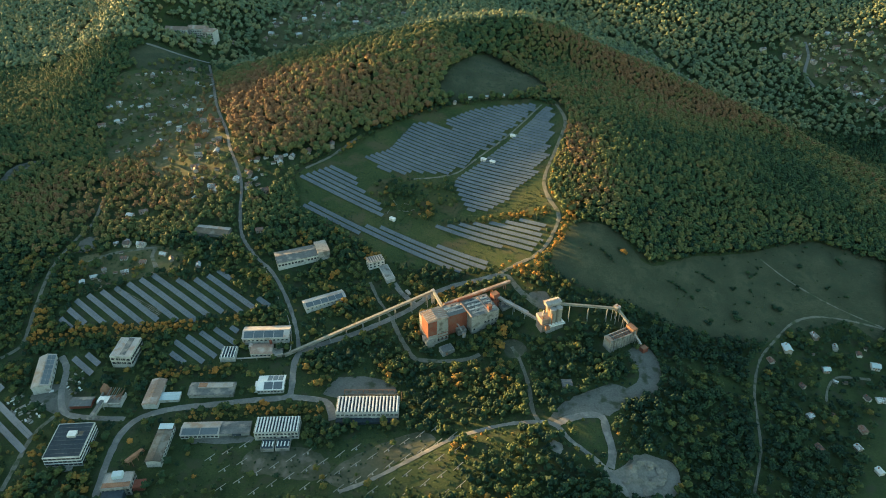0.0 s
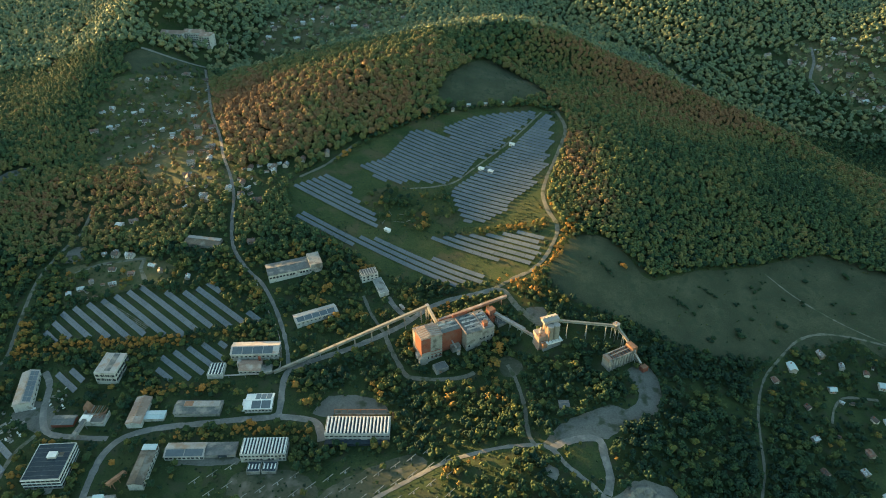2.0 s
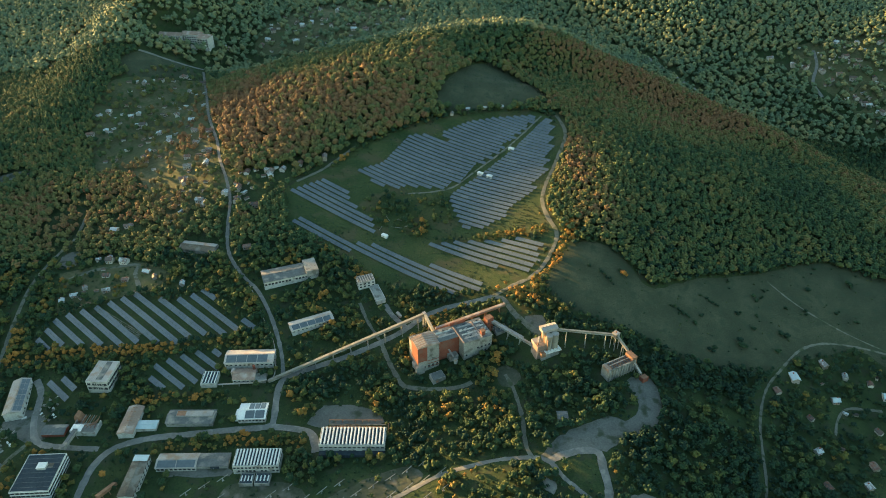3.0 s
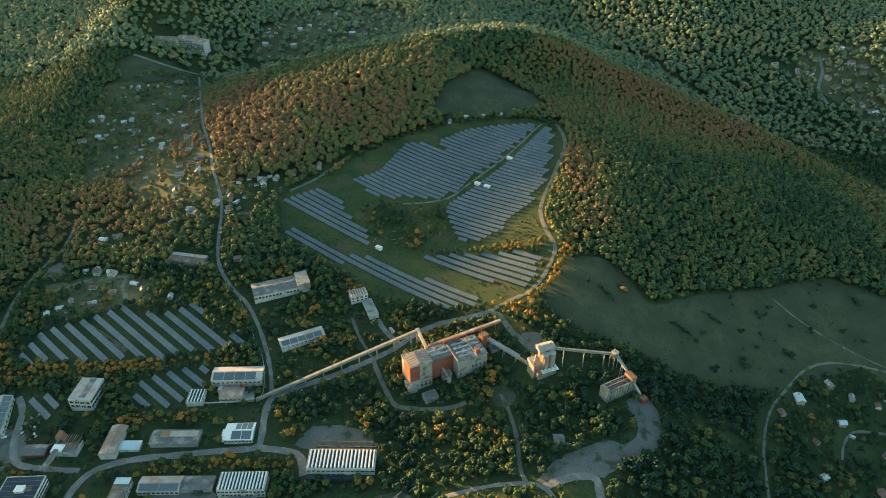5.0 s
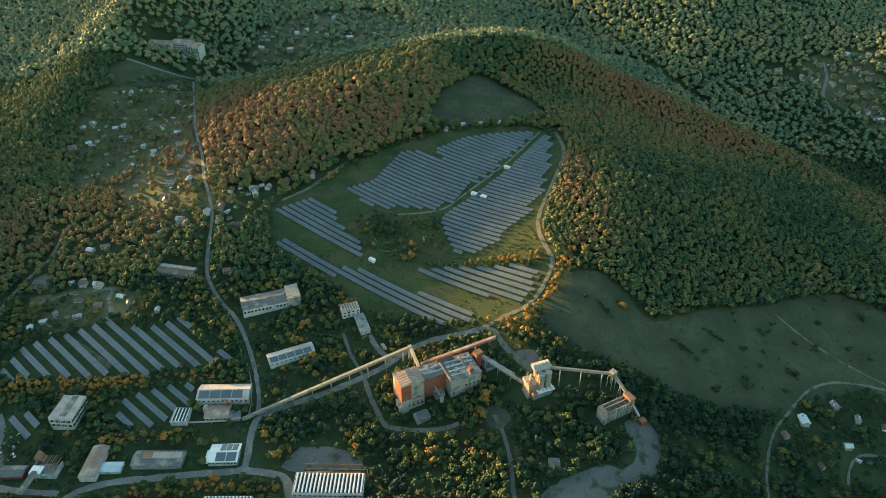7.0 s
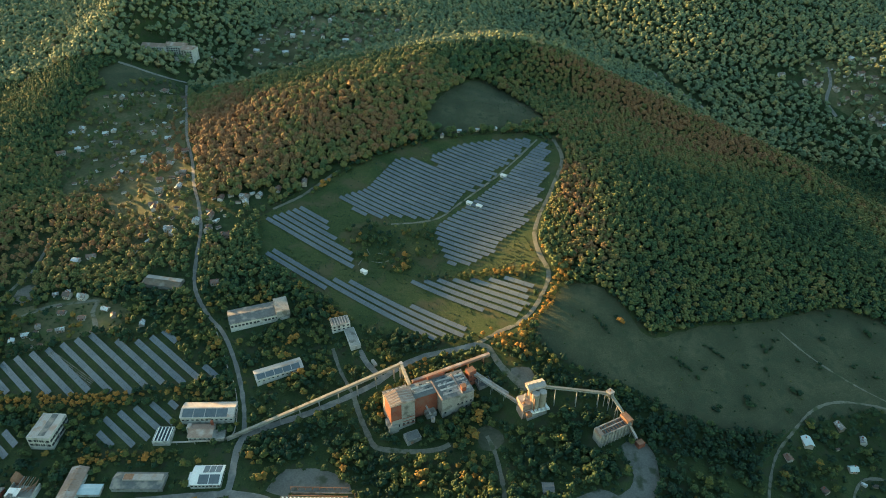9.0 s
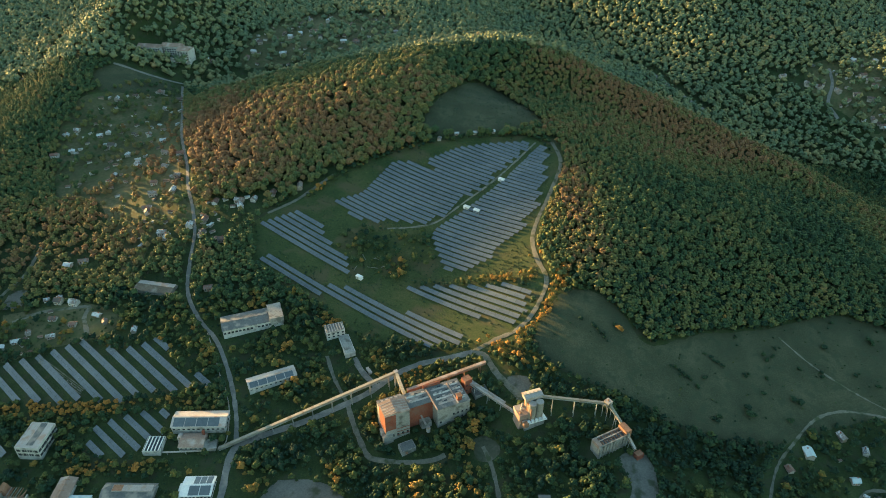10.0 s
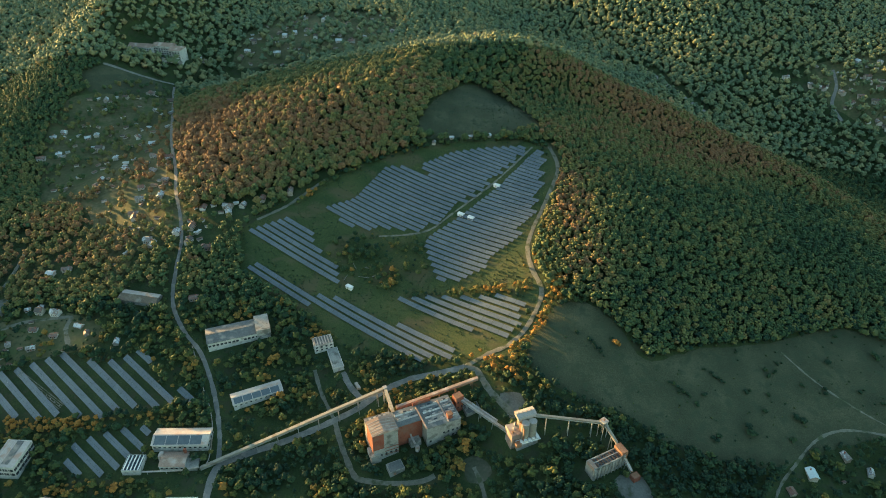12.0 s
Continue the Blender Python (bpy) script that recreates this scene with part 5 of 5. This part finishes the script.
for k, (hx, hy, hr, hh) in enumerate(HEAPS):
    heap(hx, hy, hr, hh, ROCK, "pale grey heap of quarried rock and gravel" if hr > 4 else "small pale heap of rubble in the yard", k + 1, "gravel_heap" if hr > 4 else "dirt_mound")

# the horseshoe bank round the quarry's pit
bm = bmesh.new()
rings = []
for k in range(41):
    a = radians(20 + 8 * k)
    grow = math.sin(math.pi * k / 40) ** 0.5
    ring = []
    for d, h in ((-3.2, -0.4), (-1.2, 2.3), (0.3, 3.0), (2.2, 2.0), (6.5, -0.4)):
        wob = 0.6 * noise.noise((math.cos(a) * 3, math.sin(a) * 3, d))
        r = 1 + wob * 0.12
        bx, by = 143 + (11 * r + d * grow) * math.cos(a), 309 + (7.5 * r + d * grow * 0.8) * math.sin(a)
        ring.append(bm.verts.new((bx, by, float(ground_z(bx, by)) + h * grow * (1 + wob))))
    rings.append(ring)
for p, q in zip(rings, rings[1:]):
    for i in range(4):
        bm.faces.new((p[i], p[i + 1], q[i + 1], q[i]))
tagged(part("quarry_bank", bm, ROCK), "pale horseshoe bank of quarried rock round a shallow pit", "bank", kind="structure")


def slab(x, y, turn, length, width, material, label):
    """A broken slab or panel lying in the yard, on a smaller one."""
    e = stand("rubble_slab", x, y, turn, label, "rubble", "rubble in the west yard")
    part("slab", boxes((-length / 2, length / 2, -width / 2, width / 2, 0, 0.5)), material, e).matrix_local = pose(0, 0, 0.2, 6, -4, 0)
    part("broken_piece", boxes((-length / 4, length / 3, -width * 0.9, width * 0.2, -0.2, 0.3)), CONCRETE, e)
    return e


slabs = [slab(-324, 400, 20, 3.6, 1.6, WHITE, "broken white slab lying on yard rubble"), slab(-318, 405, 70, 4.4, 1.3, CONCRETE, "grey concrete slab lying on yard rubble"), slab(-340, 384, 40, 5, 1.2, SHEET, "rusty sheet lying on yard rubble")]
RUBBLE = [[(-321, 414), (-306, 424), (-297, 402), (-306, 393)], [(-362, 396), (-338, 392), (-318, 384), (-320, 362), (-337, 368)]]
for outline, count in zip(RUBBLE, (22, 44)):
    o = np.array(outline)
    while count:
        px, py = pick.uniform(o[:, 0].min(), o[:, 0].max()), pick.uniform(o[:, 1].min(), o[:, 1].max())
        if inside(px, py, outline):
            ob = copy_thing(slabs[pick.choice((0, 1, 1, 2))], pose(px, py, float(ground_z(px, py)), 0, 0, pick.choice((-38, 52)) + pick.uniform(-12, 12)))
            ob.scale = (pick.uniform(0.4, 1.0),) * 3
            count -= 1

for k, (lx, ly) in enumerate(LOGS):
    bm = bmesh.new()
    tube(bm, 0.35, -5.5, 5.5, 7, pose(0, 0, 0.3, 90, 0, 0), 0.15)
    tube(bm, 0.14, 0, 3, 5, pose(0, 2, 0.4, -60, 20, 0), 0.05)
    ob = part("fallen_trunk", bm, ROCK)
    ob.matrix_world = pose(lx, ly, float(ground_z(lx, ly)) + 0.1, 0, 0, 25 + 47 * k)
    tagged(ob, "bleached fallen tree trunk in the thicket", "log", "fallen trunks")


def truck(x, y, turn, paint, label):
    e = stand("truck", x, y, turn, label, "truck")
    part("chassis", boxes((-3.6, 3.4, -0.5, 0.5, 0.7, 1.0)), SLATE, e)
    part("cargo_body", boxes((-3.7, 1.4, -1.25, 1.25, 1.0, 3.0)), paint, e)
    cab = part("cab", boxes((1.6, 3.6, -1.2, 1.2, 0.8, 2.7)), paint, e)
    part("windscreen", boxes((3.58, 3.66, -1.05, 1.05, 1.7, 2.5)), GLASS, cab)
    for wx in (-2.6, -1.6, 2.6):
        for wy in (-1.1, 1.1):
            bm = bmesh.new()
            tube(bm, 0.52, -0.16, 0.16, 14, pose(wx, wy, 0.52, 90, 0, 0))
            wheel = part("wheel", bm, SLATE, e)
            bm = bmesh.new()
            tube(bm, 0.25, -0.19, 0.19, 10, pose(wx, wy, 0.52, 90, 0, 0))
            part("rim", bm, FRAME, wheel)
    return e


for k, (kx, ky) in enumerate(TRUCKS):
    truck(kx, ky, (8, 120)[k % 2], (SLATE, SHEET)[k % 2], ("dark parked truck beside the grey shed", "pale parked truck on the yard lane")[k % 2])


# ---- woods ----
CLUMP_V = np.array([(1, 0, 0), (0, 1, 0), (-1, 0, 0), (0, -1, 0), (0, 0, 1), (0, 0, -1)], float)
CLUMP_F = np.array([(0, 1, 4), (1, 2, 4), (2, 3, 4), (3, 0, 4), (1, 0, 5), (2, 1, 5), (3, 2, 5), (0, 3, 5)])


def crowns(rnd, x, y, z, height, radius, clumps):
    """Leafy crowns, each of uneven clumps round a dense middle: points and triangles of all of them."""
    n = len(x)
    k = np.arange(clumps - 1)
    a = rnd.uniform(0, 6.283, (n, 1)) + k[None] * 2.4 + rnd.uniform(-0.35, 0.35, (n, clumps - 1))
    level = 0.95 - (k + 0.3) / (clumps - 1) * 1.5 + rnd.uniform(-0.12, 0.12, (n, clumps - 1))
    out = np.sqrt(np.clip(1 - level**2, 0.03, 1)) * rnd.uniform(0.52, 0.78, (n, clumps - 1))
    size = radius[:, None] * rnd.uniform(0.30, 0.50, (n, clumps - 1)) * (12 / (clumps + 3)) ** 0.3
    deep = (height * 0.25)[:, None]
    mid = z + height * 0.62
    centre = np.stack([x[:, None] + np.cos(a) * out * radius[:, None], y[:, None] + np.sin(a) * out * radius[:, None], mid[:, None] + level * deep], -1)
    heart = np.stack([x, y, mid - height * 0.07], -1)[:, None]  # the dense middle of the crown
    centre, size = np.concatenate([heart, centre], 1), np.concatenate([radius[:, None] * 0.95, size], 1)
    turn = rnd.uniform(0, 1.57, (n, clumps, 1))
    base = CLUMP_V[None, None] * rnd.uniform(0.8, 1.25, (n, clumps, 6, 1)) + rnd.uniform(-0.2, 0.2, (n, clumps, 6, 3))
    shape = np.stack([base[..., 0] * np.cos(turn) - base[..., 1] * np.sin(turn), base[..., 0] * np.sin(turn) + base[..., 1] * np.cos(turn), base[..., 2]], -1)
    v = centre[:, :, None] + shape * size[:, :, None, None] * np.array([1, 1, 0.9])
    f = CLUMP_F[None] + (np.arange(n * clumps) * 6)[:, None, None]
    return v.reshape(-1, 3), f.reshape(-1, 3)


def trunks(x, y, z, height, thick):
    a = np.arange(3) * 2.0944
    ring = np.stack([np.cos(a), np.sin(a), 0 * a], -1)
    foot = np.stack([x, y, z - 0.4], -1)[:, None] + ring[None] * thick[:, None, None]
    top = np.stack([x, y, z + height * 0.62], -1)[:, None] + ring[None] * thick[:, None, None] * 0.4
    v = np.concatenate([foot, top], 1)
    f = np.array([(0, 1, 4), (0, 4, 3), (1, 2, 5), (1, 5, 4), (2, 0, 3), (2, 3, 5)])[None] + (np.arange(len(x)) * 6)[:, None, None]
    return v.reshape(-1, 3), f.reshape(-1, 3)


def triangle_mesh(name, v, f, materials, slots, tone):
    me = bpy.data.meshes.new(name)
    me.vertices.add(len(v)), me.loops.add(len(f) * 3), me.polygons.add(len(f))
    me.vertices.foreach_set("co", v.astype(np.float32).ravel())
    me.loops.foreach_set("vertex_index", f.astype(np.int32).ravel())
    me.polygons.foreach_set("loop_start", np.arange(0, len(f) * 3, 3, dtype=np.int32))
    for m in materials:
        me.materials.append(m)
    me.polygons.foreach_set("material_index", slots.astype(np.int32))
    me.polygons.foreach_set("use_smooth", np.ones(len(f), bool))
    me.attributes.new("tone", "FLOAT", "POINT").data.foreach_set("value", tone.astype(np.float32))
    me.update(calc_edges=True)
    return new(name, me)


def wood(name, label, rnd, x, y, height, radius, tone, clumps, leaves=None):
    z = ground_z(x, y)
    cv, cf = crowns(rnd, x, y, z, height, radius, clumps)
    tv, tf = trunks(x, y, z, height, 0.05 * radius + 0.05)
    ob = triangle_mesh(name, np.r_[cv, tv], np.r_[cf, tf + len(cv)], [leaves or LEAVES, BARK], np.r_[np.zeros(len(cf)), np.ones(len(tf))], np.r_[np.repeat(tone, clumps * 6), np.zeros(len(tv))])
    return tagged(ob, label, "trees", kind="stuff")


def free_of_works(x, y, radius):
    """Which places keep clear of roads, yards, panels, buildings and houses."""
    ok = np.ones(len(x), bool)
    for lo in range(0, len(x), 4000):
        s = slice(lo, lo + 4000)
        d = np.hypot(x[s, None] - road_dots[None, :, 0], y[s, None] - road_dots[None, :, 1]) - road_dots[None, :, 2]
        ok[s] &= d.min(1) > radius[s] * 0.65 + 0.6
    for sx, sy, length, width, turn, _ in SITES.values():
        c, s = math.cos(radians(turn)), math.sin(radians(turn))
        u, v = (x - sx) * c + (y - sy) * s, (y - sy) * c - (x - sx) * s
        ok &= ~((np.abs(u) < length / 2 + radius * 0.8 + 1) & (np.abs(v) < width / 2 + radius * 0.8 + 1.5))
    for outline in [*YARDS, *SOLAR_FIELDS.values()]:
        ok &= ~inside(x, y, outline)
    for spots in HOUSES.values():
        for hx, hy in spots:
            ok &= np.hypot(x - hx, y - hy) > 6 + radius * 0.5
    return ok


def share(x, y):
    d = np.ones(len(x))
    for outline in MEADOWS:
        d[inside(x, y, outline)] = 0
    for value, outline in CLEARINGS:
        d[inside(x, y, outline)] = value
    return d


def scattered(rnd, x0, x1, y0, y1, gap):
    x, y = (a.ravel() for a in np.meshgrid(np.arange(x0, x1, gap), np.arange(y0, y1, gap)))
    x, y = x + rnd.uniform(-0.42, 0.42, len(x)) * gap, y + rnd.uniform(-0.42, 0.42, len(y)) * gap
    # view wedge, plus 140 m of unseen trees added west to block low sun
    seen_or_west = (x - 15 < 0.76 * (y + 60)) & (15 - x < 0.76 * (y + 60) + 140)
    return x[seen_or_west], y[seen_or_west]


def slow_noise(x, y, size, seed):
    return np.array([noise.noise((a / size, b / size, seed)) for a, b in zip(x, y)])


rnd = np.random.RandomState(7)
def grove(name, label, x0, x1, y0, y1, gap, small, large, clumps, where, slim=2.9, leaves=None):
    """A wood of free-standing crowns over one stretch of the plan; where(x, y) says on which ground it grows."""
    x, y = scattered(rnd, x0, x1, y0, y1, gap)
    radius = rnd.uniform(small, large, len(x))
    keep = (rnd.uniform(0, 1, len(x)) < share(x, y)) & where(x, y)
    x, y, radius = x[keep], y[keep], radius[keep]
    keep = free_of_works(x, y, radius)
    x, y, radius = x[keep], y[keep], radius[keep]
    tone = 0.30 + 0.25 * slow_noise(x, y, 90, 1.0) + 0.15 * slow_noise(x, y, 22, 5.0) + rnd.normal(0, 0.17, len(x))
    for cx, cy, wide, deep, much in AUTUMN_AND_SUN:  # autumn has begun; low sun on slopes and crest is put into the tone
        tone += much * np.exp(-(((x - cx) / wide) ** 2) - ((y - cy) / deep) ** 2)
    wood(name, label, rnd, x, y, radius * rnd.uniform(slim - 0.5, slim + 0.5, len(x)), radius, tone, clumps, leaves)


AUTUMN_AND_SUN = [(-150, 870, 200, 120, 0.5), (-230, 800, 90, 70, 0.25), (-290, 900, 80, 120, 0.5), (152, 690, 36, 150, 0.6), (310, 850, 110, 60, 0.35), (-330, 680, 90, 90, 0.3), (60, 960, 200, 60, 0.15), (-430, 640, 130, 190, 0.28), (270, 800, 60, 40, 0.2), (185, 1010, 60, 45, 0.3), (250, 960, 60, 50, 0.42), (310, 910, 60, 50, 0.5), (385, 860, 55, 40, 0.3), (450, 810, 50, 40, 0.3), (505, 750, 50, 40, 0.25)]


def old_wood(x, y):
    return (x < 95 + 0.10 * (y - 800)) & (y > 725) & (x > -258 - 0.37 * (y - 759))


def young_wood(x, y):
    return ~old_wood(x, y) & (y > np.where(x > 150, 505, 590) + 14 * np.sin(x * 0.9 + y * 1.7))


grove("old_wood", "old broadleaf wood with broad russet and green crowns", -420, 260, 720, 1060, 6.4, 3.6, 5.2, 19, old_wood, 2.5)
grove("hill_wood", "dense young broadleaf wood with green and yellowing crowns", -760, 800, 480, 1060, 5.0, 2.6, 3.7, 7, young_wood, 2.8)
grove("far_wood", "distant broadleaf wood on the far slopes", -1400, 1500, 1060, 1850, 9.8, 4.6, 6.6, 4, lambda x, y: y > 0, 2.5, LEAVES_HAZED)
# trees and bushes round the works
x, y = scattered(rnd, -600, 480, 235, 640, 3.9)
x2, y2 = scattered(rnd, -200, 210, 640, 900, 4.4)
x, y = np.r_[x, x2], np.r_[y, y2]
radius = 1.3 + 2.4 * rnd.uniform(0, 1, len(x)) ** 1.5
thick = 0.50 + 0.75 * slow_noise(x, y, 28, 3.0)
wild = share(x, y)
want = np.where(wild > 0.9, np.clip(thick + 0.42, 0.3, 0.95), np.clip(thick, 0.03, 1) * np.clip(wild * 2.0, 0, 0.9))
want[y > 600] = 0
for outline in THICKETS[1:]:
    want = np.where(inside(x, y, outline), np.clip(thick + 0.25, 0.2, 0.95), want)


want = np.where(inside(x, y, THICKETS[0]), np.clip(0.8 * thick, 0.08, 0.6), want)


def along(lines, reach):
    near = np.zeros(len(x), bool)
    for pts in lines:
        line = curve_points(pts, 3.0)
        near |= np.hypot(x[:, None] - line[None, :, 0], y[:, None] - line[None, :, 1]).min(1) < reach
    return near


hedge = along(HEDGES, 6)
want[hedge | along(GREEN_HEDGES, 4.5)] = 0.9
keep = rnd.uniform(0, 1, len(x)) < want
x, y, radius, hedge = x[keep], y[keep], radius[keep], hedge[keep]
keep = free_of_works(x, y, radius)
x, y, radius, hedge = x[keep], y[keep], radius[keep], hedge[keep]
radius = np.where(hedge, 0.8 * radius, radius)
# low sun tinted into the orange hedges, shade into greener scrub eastwards
tone = 0.27 + 0.65 * slow_noise(x, y, 32, 4.0) + rnd.normal(0, 0.2, len(x)) + 0.45 * hedge - 0.25 * (~hedge) * np.clip((x - 50) / 80, 0, 1)
alone = (radius > 2.5) & (np.hypot(x + 60, y - 420) < 260)
alone &= np.cumsum(alone) <= 260
TREES_X, TREES_Y, TREES_R, TREES_T = x, y, radius, tone
wood("scrub", "green and orange bushes and young trees round the works", rnd, x[~alone], y[~alone], (radius * rnd.uniform(1.8, 2.8, len(x)))[~alone], radius[~alone], tone[~alone], 8, LEAVES_NEAR)
# bushes dotted over the meadow, three long thickets and one orange shrub
MEADOW_BUSHES = [(196, 527, 3), (270, 509, 3.2), (279, 491, 3), (262, 474, 5), (304, 491, 4.5), (345, 545, 4), (361, 567, 3.6), (390, 552, 4), (317, 519, 2.4), (270, 545, 2.2), (233, 502, 3.2), (233, 465, 4), (292, 527, 3.6), (288, 508, 2.6), (302, 537, 2), (379, 508, 2.6), (365, 519, 3.2), (334, 516, 3), (215, 498, 2.8), (225, 490, 2.6), (294, 472, 3), (139, 543, 2.4), (166, 539, 2), (298, 530, 2)]
LONG_THICKETS = [((148, 538), (158, 523)), ((238, 524), (252, 514)), ((208, 507), (222, 496))]
spots = [(bx + rnd.uniform(-r, r) * 0.8, by + rnd.uniform(-r, r) * 0.8, r * rnd.uniform(0.35, 0.7)) for bx, by, r in MEADOW_BUSHES for _ in range(3)]
spots += [(ax + (bx - ax) * u + rnd.uniform(-1.6, 1.6), ay + (by - ay) * u + rnd.uniform(-1.6, 1.6), rnd.uniform(0.9, 1.7)) for (ax, ay), (bx, by) in LONG_THICKETS for u in np.linspace(0, 1, 12)]
x, y, radius = np.array(spots).T
x2, y2 = scattered(rnd, 120, 520, 440, 640, 9)
keep = inside(x2, y2, MEADOWS[0]) & (rnd.uniform(0, 1, len(x2)) < 0.10 + 0.3 * slow_noise(x2, y2, 50, 6.0))
x, y, radius = np.r_[x, x2[keep]], np.r_[y, y2[keep]], np.r_[radius, rnd.uniform(0.5, 1.3, keep.sum())]
wood("meadow_bushes", "low dark bushes dotted over the dry meadow", rnd, x, y, radius * 1.5, radius, rnd.uniform(0, 0.35, len(x)), 12, LEAVES_NEAR)
x, y, radius = np.array([(169, 533, 2.8), (171.5, 532, 1.8), (167.5, 535, 1.7)]).T
wood("orange_shrub", "single orange autumn shrub on the dry meadow", rnd, x, y, radius * 2, radius, np.full(3, 1.0), 14, LEAVES_NEAR)

# tufts and seedlings over the open grass
x, y = scattered(rnd, -480, 480, 250, 640, 4.2)
x2, y2 = scattered(rnd, -190, 190, 600, 960, 4.2)
x, y = np.r_[x, x2], np.r_[y, y2]
radius = rnd.uniform(0.35, 1.0, len(x))
wild = share(x, y)
keep = (wild < 0.9) & (rnd.uniform(0, 1, len(x)) < np.where(inside(x, y, MEADOWS[0]), 0.10, 0.55 + 0.6 * slow_noise(x, y, 20, 8.0)))
x, y, radius = x[keep], y[keep], radius[keep]
keep = free_of_works(x, y, radius)
x, y, radius = x[keep], y[keep], radius[keep]
wood("grass_tufts", "weeds and seedlings tufting the open grass", rnd, x, y, radius * 1.3, radius, 0.3 + 0.3 * slow_noise(x, y, 30, 9.0) + rnd.normal(0, 0.12, len(x)), 4, LEAVES_NEAR)


def tree(seed, tint):
    """A young broadleaf tree: tapered trunk, limbs and a crown of clumps; one unit of crown radius is one metre."""
    r = np.random.RandomState(seed)
    e = tagged(new("tree"), "young broadleaf tree with uneven green and yellow crown", "tree", "trees round the works")
    bm = bmesh.new()
    tube(bm, 0.11, -0.3, 1.5, 6, r2=0.05)
    part("trunk", bm, BARK, e)
    for k in range(4):
        bm = bmesh.new()
        tube(bm, 0.045, 0, 0.8, 5, pose(0, 0, 0.75 + 0.15 * k, 0, 42, 90 * k + 20 * seed), 0.02)
        part("limb", bm, BARK, e)
    z = np.zeros(1)
    v, f = crowns(r, z, z, z, np.array([2.3]), np.array([1.0]), 26)
    ob = triangle_mesh("crown", v, f, [LEAVES_NEAR], np.zeros(len(f)), np.full(len(v), tint))
    ob.parent = e
    return e


kinds = [tree(s, t) for s, t in ((1, 0.2), (2, 0.35), (3, 0.5), (4, 0.75), (5, 1.0))]
planted = []
for n, i in enumerate(np.flatnonzero(alone)):
    tx, ty, tr, tt = TREES_X[i], TREES_Y[i], TREES_R[i], TREES_T[i]
    kind = kinds[int(np.clip(tt * 5, 0, 4))]
    m = pose(tx, ty, float(ground_z(tx, ty)), 0, 0, 47 * n)
    size = tr * (0.95 + 0.1 * (n % 3))
    if kind not in planted:
        planted.append(kind)
        kind.matrix_world = m
    else:
        kind = copy_thing(kind, m)
    kind.scale = (size,) * 3
